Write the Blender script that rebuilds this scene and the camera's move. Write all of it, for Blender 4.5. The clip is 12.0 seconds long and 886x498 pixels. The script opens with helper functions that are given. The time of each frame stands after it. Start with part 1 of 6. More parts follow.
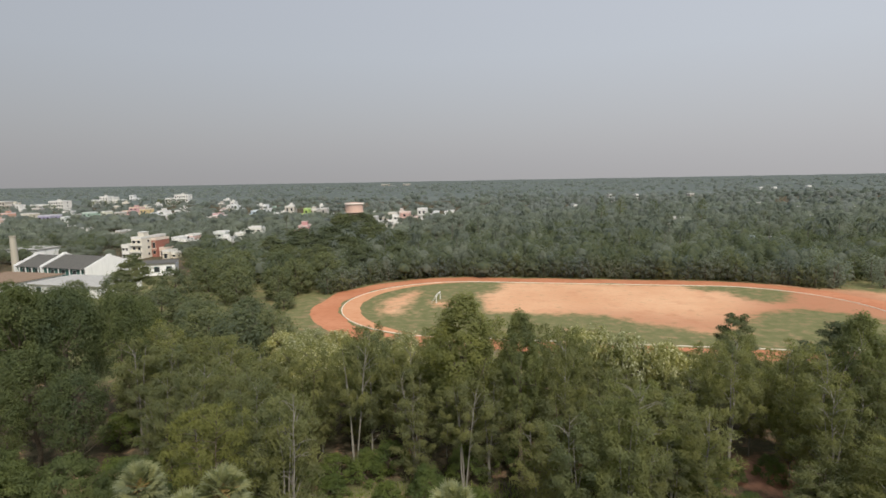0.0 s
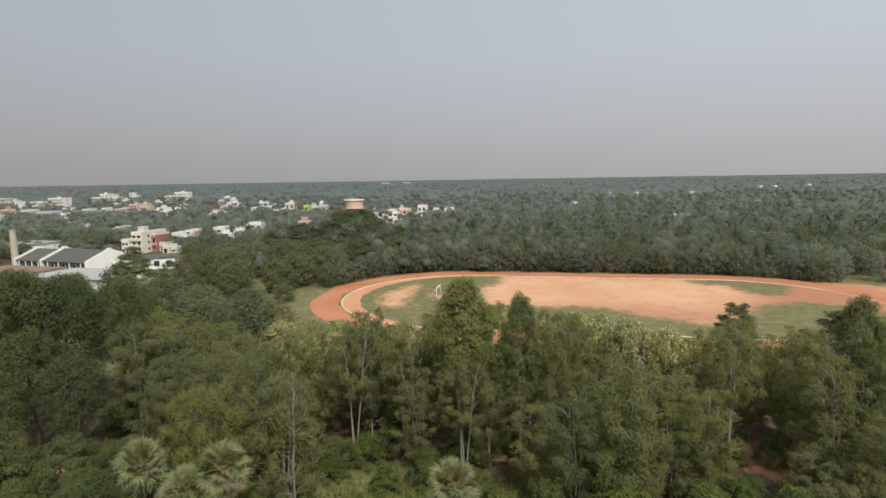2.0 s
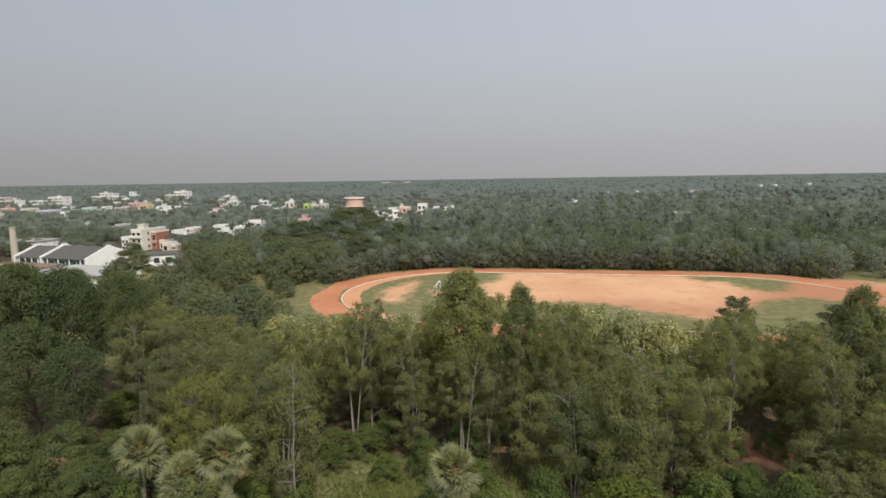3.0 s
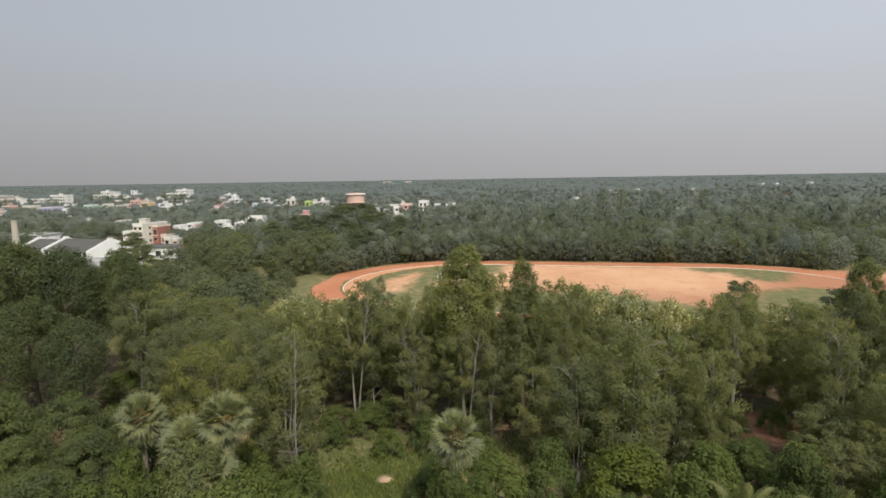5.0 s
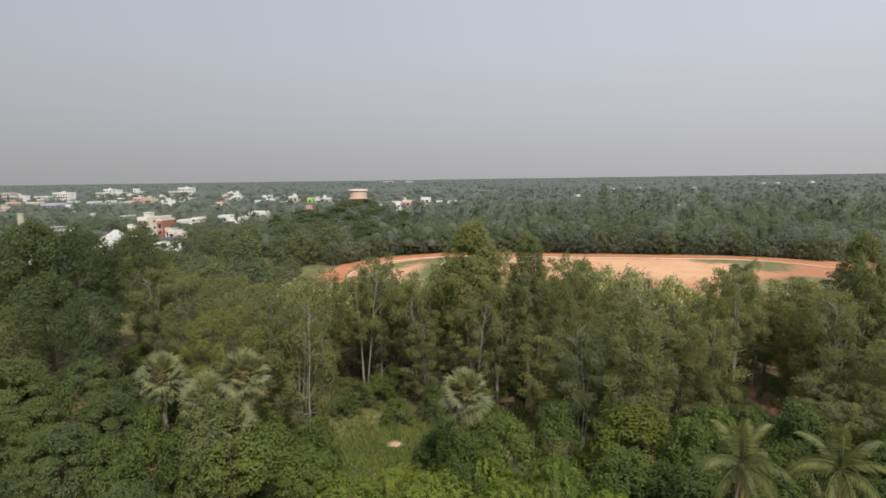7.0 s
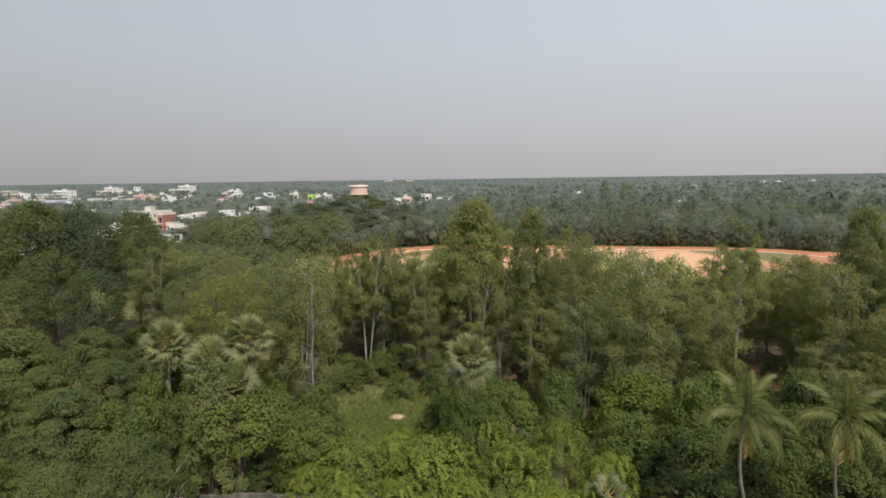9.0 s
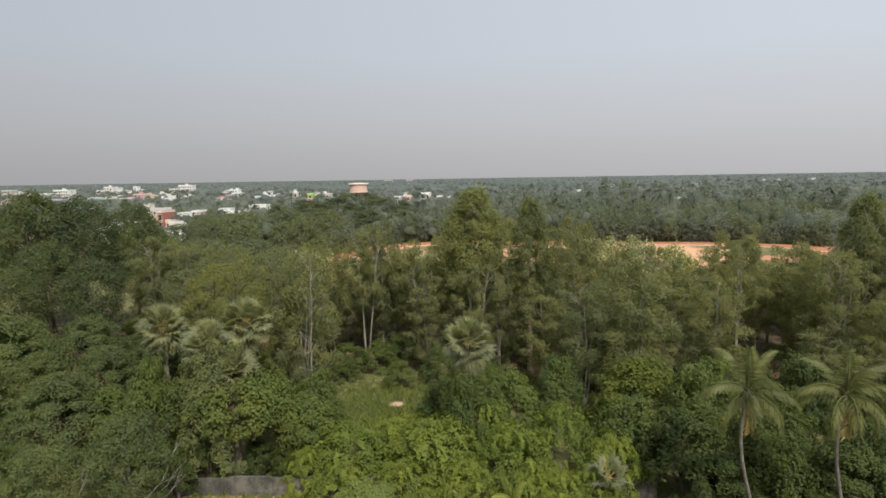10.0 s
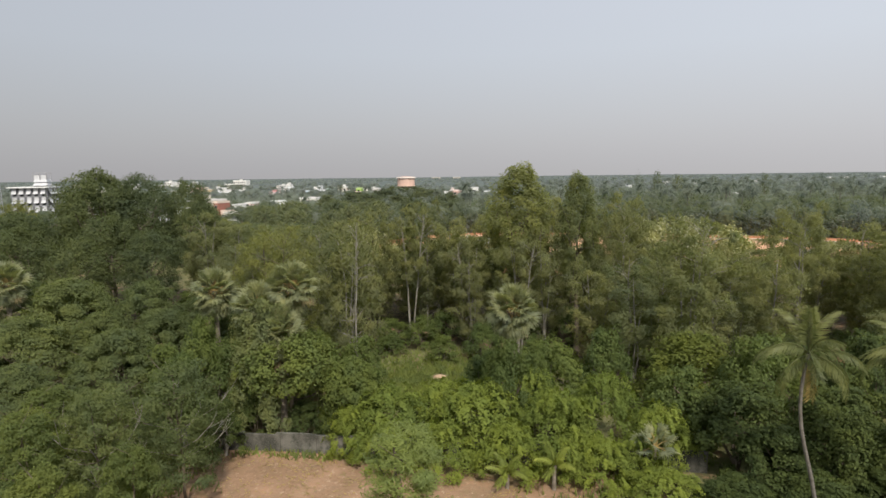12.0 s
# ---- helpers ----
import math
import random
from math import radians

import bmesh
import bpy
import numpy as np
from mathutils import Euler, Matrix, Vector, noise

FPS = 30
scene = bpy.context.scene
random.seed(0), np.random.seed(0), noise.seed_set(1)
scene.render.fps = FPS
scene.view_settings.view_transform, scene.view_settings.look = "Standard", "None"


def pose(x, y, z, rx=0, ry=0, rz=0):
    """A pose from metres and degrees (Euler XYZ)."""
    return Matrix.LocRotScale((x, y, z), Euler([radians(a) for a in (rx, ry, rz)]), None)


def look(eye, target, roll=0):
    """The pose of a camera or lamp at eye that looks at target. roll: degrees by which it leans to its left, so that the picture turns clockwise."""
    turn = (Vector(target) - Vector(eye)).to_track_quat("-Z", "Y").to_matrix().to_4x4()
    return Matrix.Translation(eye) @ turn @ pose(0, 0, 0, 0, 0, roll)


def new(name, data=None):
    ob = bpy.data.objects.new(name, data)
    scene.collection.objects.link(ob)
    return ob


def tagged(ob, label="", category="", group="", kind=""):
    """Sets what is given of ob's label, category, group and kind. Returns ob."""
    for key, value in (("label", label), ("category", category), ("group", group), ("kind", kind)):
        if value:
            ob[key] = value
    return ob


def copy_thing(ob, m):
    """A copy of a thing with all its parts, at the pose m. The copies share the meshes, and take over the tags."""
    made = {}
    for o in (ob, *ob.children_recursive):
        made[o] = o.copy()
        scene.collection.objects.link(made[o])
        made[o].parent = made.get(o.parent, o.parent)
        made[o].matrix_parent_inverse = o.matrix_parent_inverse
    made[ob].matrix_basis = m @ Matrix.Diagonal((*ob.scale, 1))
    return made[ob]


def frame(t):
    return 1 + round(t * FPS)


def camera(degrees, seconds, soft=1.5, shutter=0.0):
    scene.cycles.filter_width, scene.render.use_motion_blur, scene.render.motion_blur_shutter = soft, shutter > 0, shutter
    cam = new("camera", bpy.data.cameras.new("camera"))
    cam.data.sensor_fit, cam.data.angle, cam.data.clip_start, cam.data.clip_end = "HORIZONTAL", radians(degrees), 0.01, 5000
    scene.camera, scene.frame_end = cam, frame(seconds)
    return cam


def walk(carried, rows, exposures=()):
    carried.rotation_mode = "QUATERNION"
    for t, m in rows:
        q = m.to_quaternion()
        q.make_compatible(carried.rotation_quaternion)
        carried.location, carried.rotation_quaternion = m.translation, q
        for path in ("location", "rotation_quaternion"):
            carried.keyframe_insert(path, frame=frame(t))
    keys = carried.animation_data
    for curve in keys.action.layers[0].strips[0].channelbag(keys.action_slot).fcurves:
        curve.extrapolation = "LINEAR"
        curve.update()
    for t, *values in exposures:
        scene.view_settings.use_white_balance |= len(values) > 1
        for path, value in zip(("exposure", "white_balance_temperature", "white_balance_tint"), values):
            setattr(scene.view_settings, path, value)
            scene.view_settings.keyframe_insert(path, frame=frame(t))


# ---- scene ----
cam = camera(76.3, 12.0, 1.6)
METRES, EYE, TILT, LEAN, TURN = 16.8, 36.0, -7.8, 0.65, 0.0
PATH = [
    (0, (0.68, -0.472, 32.856), (0.619, 1.512, 32.606), -1.0),
    (0.5, (0.617, -0.511, 32.442), (0.557, 1.472, 32.192), -0.9),
    (1, (0.655, -0.57, 32.024), (0.594, 1.414, 31.773), -0.9),
    (1.5, (0.605, -0.564, 31.653), (0.545, 1.419, 31.4), -0.9),
    (2, (0.63, -0.599, 31.197), (0.569, 1.384, 30.944), -0.9),
    (2.5, (0.62, -0.614, 30.776), (0.559, 1.369, 30.521), -0.9),
    (3, (0.625, -0.669, 30.197), (0.564, 1.314, 29.943), -0.9),
    (5, (0.489, -0.851, 27.632), (0.424, 1.131, 27.379), -0.9),
    (5.5, (0.511, -1.136, 27.034), (0.445, 0.847, 26.779), -1.0),
    (6, (0.531, -1.643, 26.335), (0.462, 0.34, 26.083), -0.9),
    (6.5, (0.204, -2.225, 25.727), (0.135, -0.242, 25.475), -0.9),
    (7, (-0.238, -2.673, 25.089), (-0.306, -0.69, 24.837), -0.8),
    (8.8, (-0.478, -3.028, 22.72), (-0.548, -1.045, 22.471), -0.8),
    (9, (-0.489, -3.041, 22.54), (-0.558, -1.058, 22.288), -0.8),
    (9.5, (-0.491, -3.049, 21.938), (-0.56, -1.066, 21.686), -0.8),
    (10, (-0.445, -2.985, 21.275), (-0.514, -1.002, 21.022), -0.9),
    (10.5, (-0.464, -3.012, 20.655), (-0.533, -1.029, 20.404), -0.8),
    (11, (-0.523, -2.999, 20.08), (-0.739, -1.027, 19.825), -0.7),
    (11.5, (-0.425, -3.002, 19.48), (-0.722, -1.04, 19.223), -0.6),
    (12, (-0.332, -3.023, 18.882), (-0.565, -1.053, 18.624), -0.7),
]
walk(cam, [(t, look(eye, target, roll)) for t, eye, target, roll in PATH], [(0, 0.12), (3, 0.12), (6, 0.2), (9, 0.3), (12, 0.38)])

# ---- light ----
SUN_ELEV, SUN_AZ = 48.0, 158.0          # degrees; azimuth clockwise from the way ahead (+y)
world = bpy.data.worlds.new("hazy_sky")
scene.world = world
world.use_nodes = True
wn, wl = world.node_tree.nodes, world.node_tree.links
sky = wn.new("ShaderNodeTexSky")
sky.sky_type = "NISHITA"
sky.sun_disc = False
sky.sun_elevation, sky.sun_rotation = radians(SUN_ELEV), radians(SUN_AZ)
sky.dust_density, sky.air_density = 4.0, 1.5
coords = wn.new("ShaderNodeTexCoord")
split = wn.new("ShaderNodeSeparateXYZ")
wl.new(coords.outputs["Generated"], split.inputs[0])
ramp = wn.new("ShaderNodeValToRGB")
wl.new(split.outputs["Z"], ramp.inputs[0])
els = ramp.color_ramp.elements
els[0].position, els[0].color = 0.0, (0.352, 0.346, 0.355, 1)
els[1].position, els[1].color = 1.0, (0.70, 0.76, 0.84, 1)
for at, col in ((0.06, (0.374, 0.376, 0.395, 1)), (0.2, (0.424, 0.447, 0.490, 1)), (0.36, (0.437, 0.462, 0.518, 1)), (0.6, (0.58, 0.63, 0.70, 1))):
    e = els.new(at)
    e.color = col
scale_up = wn.new("ShaderNodeVectorMath")
scale_up.operation = "SCALE"
side = wn.new("ShaderNodeMapRange")          # the air is a little brighter on the sun's side
side.inputs[1].default_value, side.inputs[2].default_value, side.inputs[3].default_value, side.inputs[4].default_value = -1, 1, 8.5, 13.4
wl.new(split.outputs["X"], side.inputs[0])
wl.new(side.outputs[0], scale_up.inputs[3])
wl.new(ramp.outputs[0], scale_up.inputs[0])
veil = wn.new("ShaderNodeMix")
veil.data_type = "RGBA"
veil.inputs[0].default_value = 0.9
wl.new(sky.outputs[0], veil.inputs[6])
wl.new(scale_up.outputs[0], veil.inputs[7])
wn["Background"].inputs[1].default_value = 0.1
wl.new(veil.outputs[2], wn["Background"].inputs[0])

sun = new("sun", bpy.data.lights.new("sun", "SUN"))
sun.data.energy, sun.data.angle, sun.data.color = 3.1, radians(3.0), (1.0, 0.94, 0.84)
az, el = radians(SUN_AZ), radians(SUN_ELEV)
sun.matrix_world = look((0, 0, 0), (-math.sin(az) * math.cos(el), -math.cos(az) * math.cos(el), -math.sin(el)))


# ---- materials ----
def bare(name, rough=0.8, spec=0.3):
    m = bpy.data.materials.new(name)
    m.use_nodes = True
    p = m.node_tree.nodes["Principled BSDF"]
    p.inputs["Roughness"].default_value = rough
    p.inputs["Specular IOR Level"].default_value = spec
    return m, m.node_tree.nodes, m.node_tree.links, p


def mixer(n, l, fac, a, b, mode="MIX"):
    """A colour mix; each of fac, a, b is a value or a socket. Returns the socket."""
    x = n.new("ShaderNodeMix")
    x.data_type, x.blend_type = "RGBA", mode
    for i, v in ((0, fac), (6, a), (7, b)):
        if isinstance(v, bpy.types.NodeSocket):
            l.new(v, x.inputs[i])
        elif i == 0:
            x.inputs[0].default_value = v
        else:
            x.inputs[i].default_value = (*v, 1) if len(v) == 3 else v
    return x.outputs[2]


def noisy(n, l, scale, detail=3.0, space="Object", rough=0.55):
    t = n.new("ShaderNodeTexNoise")
    t.inputs["Scale"].default_value, t.inputs["Detail"].default_value, t.inputs["Roughness"].default_value = scale, detail, rough
    c = n.new("ShaderNodeTexCoord")
    if space == "World":
        g = n.new("ShaderNodeNewGeometry")
        l.new(g.outputs["Position"], t.inputs["Vector"])
    else:
        l.new(c.outputs[space], t.inputs["Vector"])
    return t.outputs["Fac"]


def stretch(n, l, sock, lo, hi, a=0.0, b=1.0):
    r = n.new("ShaderNodeMapRange")
    r.inputs[1].default_value, r.inputs[2].default_value, r.inputs[3].default_value, r.inputs[4].default_value = lo, hi, a, b
    l.new(sock, r.inputs[0])
    return r.outputs[0]


def bumped(n, l, p, sock, strength=0.4, distance=0.05):
    b = n.new("ShaderNodeBump")
    b.inputs["Strength"].default_value, b.inputs["Distance"].default_value = strength, distance
    l.new(sock, b.inputs["Height"])
    l.new(b.outputs[0], p.inputs["Normal"])


def leaf_material(name, dark, light, through_light=0.45, rough=0.65, odd=None, patch_scale=0.55, odd_from=0.86, warm=(1.35, 1.25, 0.95), thru=(1.15, 1.2, 0.6)):
    """Leaves: each one its own shade between dark and light, each tree a little apart, with light showing through."""
    m, n, l, p = bare(name, rough, 0.15)
    geo = n.new("ShaderNodeNewGeometry")
    info = n.new("ShaderNodeObjectInfo")
    col = mixer(n, l, stretch(n, l, geo.outputs["Random Per Island"], 0.0, 1.0, 0.3, 0.7), dark, light)
    patch = stretch(n, l, noisy(n, l, patch_scale, 2.0), 0.35, 0.65)
    col = mixer(n, l, patch, col, mixer(n, l, 1.0, col, warm, "MULTIPLY"))
    if odd:
        pick = stretch(n, l, geo.outputs["Random Per Island"], odd_from, odd_from + 0.04)
        col = mixer(n, l, pick, col, odd)
    tint = mixer(n, l, info.outputs["Random"], (0.88, 0.90, 0.90), (1.24, 1.18, 1.0))
    col = mixer(n, l, 1.0, col, tint, "MULTIPLY")
    l.new(col, p.inputs["Base Color"])
    thin = n.new("ShaderNodeBsdfTranslucent")
    l.new(mixer(n, l, 1.0, col, thru, "MULTIPLY"), thin.inputs[0])
    both = n.new("ShaderNodeMixShader")
    both.inputs[0].default_value = through_light
    l.new(p.outputs[0], both.inputs[1])
    l.new(thin.outputs[0], both.inputs[2])
    l.new(both.outputs[0], n["Material Output"].inputs[0])
    return m


def bark_material(name, a, b, scale=2.0):
    m, n, l, p = bare(name, 0.9, 0.2)
    big, fine = noisy(n, l, scale, 4.0), noisy(n, l, scale * 9, 3.0)
    col = mixer(n, l, stretch(n, l, big, 0.35, 0.65), a, b)
    col = mixer(n, l, stretch(n, l, fine, 0.4, 0.75, 0.0, 0.5), col, tuple(v * 0.45 for v in a))
    l.new(col, p.inputs["Base Color"])
    bumped(n, l, p, fine, 0.5, 0.03)
    return m


def plaster_material(name, colour, stain=0.35):
    """Painted masonry: weathered, with rain streaks running down."""
    m, n, l, p = bare(name, 0.85, 0.25)
    c = n.new("ShaderNodeTexCoord")
    mp = n.new("ShaderNodeMapping")
    mp.inputs["Scale"].default_value = (1.2, 1.2, 0.12)
    l.new(c.outputs["Object"], mp.inputs[0])
    t = n.new("ShaderNodeTexNoise")
    t.inputs["Scale"].default_value, t.inputs["Detail"].default_value = 1.6, 4.0
    l.new(mp.outputs[0], t.inputs[0])
    col = mixer(n, l, stretch(n, l, t.outputs["Fac"], 0.5, 0.8, 0.0, stain), colour, tuple(v * 0.45 for v in colour))
    col = mixer(n, l, stretch(n, l, noisy(n, l, 0.35, 3.0), 0.4, 0.7, 0.0, 0.35), col, tuple(v * 0.8 + 0.02 for v in colour))
    l.new(col, p.inputs["Base Color"])
    bumped(n, l, p, noisy(n, l, 14.0, 2.0), 0.2, 0.01)
    return m


def earth_material():
    """The ground: grass, with bare sand, red soil and leaf litter where the sheet's cover says so, edges broken up by noise."""
    m, n, l, p = bare("earth", 0.95, 0.1)
    at = n.new("ShaderNodeAttribute")
    at.attribute_name = "cover"
    sp = n.new("ShaderNodeSeparateColor")
    l.new(at.outputs["Color"], sp.inputs[0])
    big, mid, fine = noisy(n, l, 0.05, 4.0, "World"), noisy(n, l, 0.45, 4.0, "World"), noisy(n, l, 4.0, 4.0, "World", 0.7)
    grass = mixer(n, l, stretch(n, l, mid, 0.3, 0.7), (0.142, 0.142, 0.062), (0.204, 0.190, 0.096))
    grass = mixer(n, l, stretch(n, l, fine, 0.35, 0.7), grass, mixer(n, l, 1.0, grass, (0.74, 0.78, 0.68), "MULTIPLY"))
    sand = mixer(n, l, stretch(n, l, big, 0.3, 0.7), (0.54, 0.295, 0.168), (0.63, 0.385, 0.235))
    sand = mixer(n, l, stretch(n, l, mid, 0.45, 0.8, 0.0, 0.45), sand, (0.50, 0.245, 0.130))
    sand = mixer(n, l, stretch(n, l, noisy(n, l, 0.11, 5.0, "World", 0.65), 0.54, 0.7, 0.0, 0.75), sand, (0.45, 0.215, 0.118))
    sand = mixer(n, l, stretch(n, l, at.outputs["Alpha"], 0.0, 1.0, 0.0, 0.8), sand, (0.355, 0.155, 0.088))
    red = mixer(n, l, stretch(n, l, mid, 0.3, 0.7), (0.25, 0.148, 0.088), (0.335, 0.215, 0.135))
    red = mixer(n, l, stretch(n, l, fine, 0.5, 0.72, 0.0, 0.8), red, (0.15, 0.092, 0.056))
    red = mixer(n, l, stretch(n, l, noisy(n, l, 0.9, 5.0, "World", 0.7), 0.5, 0.66, 0.0, 0.7), red, (0.19, 0.13, 0.082))
    red = mixer(n, l, stretch(n, l, noisy(n, l, 2.2, 5.0, "World", 0.75), 0.56, 0.68, 0.0, 0.8), red, (0.46, 0.34, 0.23))
    red = mixer(n, l, stretch(n, l, at.outputs["Alpha"], 0.2, 0.7, 0.0, 0.65), red, (0.45, 0.205, 0.14))
    litter = mixer(n, l, stretch(n, l, mid, 0.3, 0.7), (0.070, 0.058, 0.038), (0.13, 0.102, 0.066))
    litter = mixer(n, l, stretch(n, l, fine, 0.4, 0.7), litter, (0.045, 0.045, 0.024))
    col = grass

    def spread(sock):
        add = n.new("ShaderNodeMath")
        add.operation = "MULTIPLY_ADD"
        l.new(stretch(n, l, mid, 0.25, 0.75, -0.4, 0.4), add.inputs[0])
        add.inputs[1].default_value = 1.0
        l.new(sock, add.inputs[2])
        add2 = n.new("ShaderNodeMath")
        add2.operation = "MULTIPLY_ADD"
        l.new(stretch(n, l, fine, 0.25, 0.75, -0.3, 0.3), add2.inputs[0])
        add2.inputs[1].default_value = 1.0
        l.new(add.outputs[0], add2.inputs[2])
        return stretch(n, l, add2.outputs[0], 0.12, 0.88)

    for sock, other in ((sp.outputs[2], litter), (sp.outputs[1], red), (sp.outputs[0], sand)):
        col = mixer(n, l, spread(sock), col, other)
    l.new(col, p.inputs["Base Color"])
    bumped(n, l, p, fine, 0.6, 0.08)
    return m


def clay_material(name, a, b, c):
    m, n, l, p = bare(name, 0.95, 0.1)
    big, mid, fine = noisy(n, l, 0.09, 3.0, "World"), noisy(n, l, 0.6, 4.0, "World"), noisy(n, l, 5.0, 3.0, "World")
    col = mixer(n, l, stretch(n, l, big, 0.3, 0.7), a, b)
    col = mixer(n, l, stretch(n, l, mid, 0.5, 0.75, 0.0, 0.7), col, c)
    col = mixer(n, l, stretch(n, l, fine, 0.5, 0.8, 0.0, 0.4), col, tuple(v * 0.7 for v in a))
    l.new(col, p.inputs["Base Color"])
    bumped(n, l, p, fine, 0.4, 0.03)
    return m


def plain_material(name, colour, rough=0.6, metal=0.0, grime=0.3):
    m, n, l, p = bare(name, rough, 0.4)
    p.inputs["Metallic"].default_value = metal
    col = mixer(n, l, stretch(n, l, noisy(n, l, 1.3, 4.0), 0.4, 0.75, 0.0, grime), colour, tuple(v * 0.5 for v in colour))
    l.new(col, p.inputs["Base Color"])
    return m


def glass_material():
    m, n, l, p = bare("window_glass", 0.08, 0.6)
    p.inputs["Base Color"].default_value = (0.03, 0.035, 0.04, 1)
    return m


LEAF = {
    "gum": leaf_material("gum_leaves", (0.130, 0.146, 0.086), (0.204, 0.221, 0.137), 0.57, 0.8),
    "gum_pale": leaf_material("pale_gum_leaves", (0.122, 0.142, 0.078), (0.198, 0.220, 0.130), 0.55, 0.75),
    "olive": leaf_material("olive_leaves", (0.150, 0.160, 0.062), (0.226, 0.234, 0.098), 0.52, warm=(1.15, 1.12, 0.95)),
    "dark": leaf_material("dark_leaves", (0.050, 0.067, 0.036), (0.112, 0.138, 0.073), 0.4),
    "shade_tree": leaf_material("shade_tree_leaves", (0.076, 0.094, 0.062), (0.128, 0.150, 0.098), 0.48, 0.75, thru=(1.1, 1.15, 0.75)),
    "spray": leaf_material("spray_leaves", (0.072, 0.098, 0.034), (0.138, 0.170, 0.064), 0.44),
    "neem": leaf_material("neem_leaves", (0.072, 0.100, 0.034), (0.146, 0.184, 0.066), 0.42),
    "tall": leaf_material("teak_leaves", (0.124, 0.145, 0.072), (0.204, 0.228, 0.122), 0.55),
    "feather": leaf_material("feathery_leaves", (0.069, 0.093, 0.044), (0.132, 0.162, 0.080), 0.44),
    "needle": leaf_material("needle_leaves", (0.100, 0.138, 0.056), (0.190, 0.238, 0.104), 0.45),
    "bush": leaf_material("bush_leaves", (0.064, 0.092, 0.034), (0.136, 0.178, 0.070), 0.45),
    "yellow": leaf_material("yellowish_leaves", (0.086, 0.110, 0.028), (0.150, 0.180, 0.056), 0.45),
    "vine": leaf_material("vine_leaves", (0.110, 0.146, 0.034), (0.192, 0.242, 0.066), 0.42),
    "blossom": leaf_material("silvery_leaves", (0.150, 0.165, 0.080), (0.290, 0.300, 0.170), 0.4, odd=(0.50, 0.50, 0.37), odd_from=0.78),
    "palmyra": leaf_material("fan_palm_leaves", (0.156, 0.178, 0.112), (0.272, 0.296, 0.208), 0.4, 0.5),
    "coco": leaf_material("coconut_leaves", (0.080, 0.098, 0.044), (0.158, 0.176, 0.088), 0.35, 0.45),
    "dry_fan": leaf_material("dry_fan_leaves", (0.15, 0.125, 0.080), (0.25, 0.215, 0.145), 0.2, 0.85),
    "straw": leaf_material("dry_leaves", (0.20, 0.155, 0.075), (0.36, 0.29, 0.15), 0.2, 0.8),
    # the next three are paler and bluer with distance: haze put into the colour
    "wood": leaf_material("haze_tinted_wood_leaves", (0.172, 0.198, 0.182), (0.206, 0.232, 0.212), 0.58, 0.85, patch_scale=0.022, warm=(1.48, 1.44, 1.36), thru=(1.0, 1.08, 0.85)),
    "hazed_dark": leaf_material("haze_tinted_dark_leaves", (0.142, 0.164, 0.150), (0.174, 0.197, 0.178), 0.58, 0.85, patch_scale=0.03, warm=(1.42, 1.38, 1.3), thru=(1.0, 1.08, 0.85)),
    "far_wood": leaf_material("haze_paled_wood_leaves", (0.210, 0.236, 0.240), (0.234, 0.260, 0.264), 0.58, 0.85, patch_scale=0.012, warm=(1.12, 1.12, 1.08), thru=(1.0, 1.04, 0.95)),
    # bush green lowered so the colour itself gives the thicket's shade
    "gloom": leaf_material("shade_darkened_leaves", (0.034, 0.049, 0.018), (0.076, 0.102, 0.036), 0.3),
    "seedling": leaf_material("seedling_leaves", (0.15, 0.19, 0.045), (0.25, 0.29, 0.085), 0.4, 0.45),
    "grove": leaf_material("edge_wood_leaves", (0.102, 0.124, 0.092), (0.152, 0.178, 0.132), 0.52, 0.8),
    "climber": leaf_material("climber_leaves", (0.104, 0.130, 0.062), (0.184, 0.214, 0.116), 0.45),
    # far palm leaves greyed too, with haze in their base colour
    "far_palm": leaf_material("haze_tinted_coconut_leaves", (0.158, 0.182, 0.162), (0.192, 0.214, 0.188), 0.55, 0.8, warm=(1.2, 1.18, 1.1), thru=(1.0, 1.08, 0.85)),
    "grass": leaf_material("grass_blades", (0.105, 0.140, 0.048), (0.165, 0.200, 0.080), 0.35, 0.7),
}
BARK = {
    "pale": bark_material("pale_bark", (0.22, 0.20, 0.165), (0.33, 0.305, 0.26)),
    "brown": bark_material("brown_bark", (0.11, 0.085, 0.06), (0.19, 0.155, 0.115)),
    "palm": bark_material("palm_bark", (0.16, 0.13, 0.10), (0.29, 0.25, 0.20), 4.0),
    "coco": bark_material("coconut_bark", (0.125, 0.11, 0.092), (0.20, 0.18, 0.155), 4.0),
}
EARTH = earth_material()
CLAY = clay_material("red_clay", (0.42, 0.165, 0.085), (0.50, 0.225, 0.125), (0.34, 0.13, 0.065))
PINK_CLAY = clay_material("pink_clay", (0.56, 0.30, 0.17), (0.50, 0.235, 0.125), (0.44, 0.18, 0.09))
SPILL = clay_material("spilled_sand", (0.42, 0.29, 0.19), (0.47, 0.33, 0.22), (0.34, 0.22, 0.14))
LIME = clay_material("lime_line", (0.70, 0.62, 0.50), (0.76, 0.68, 0.56), (0.50, 0.38, 0.27))
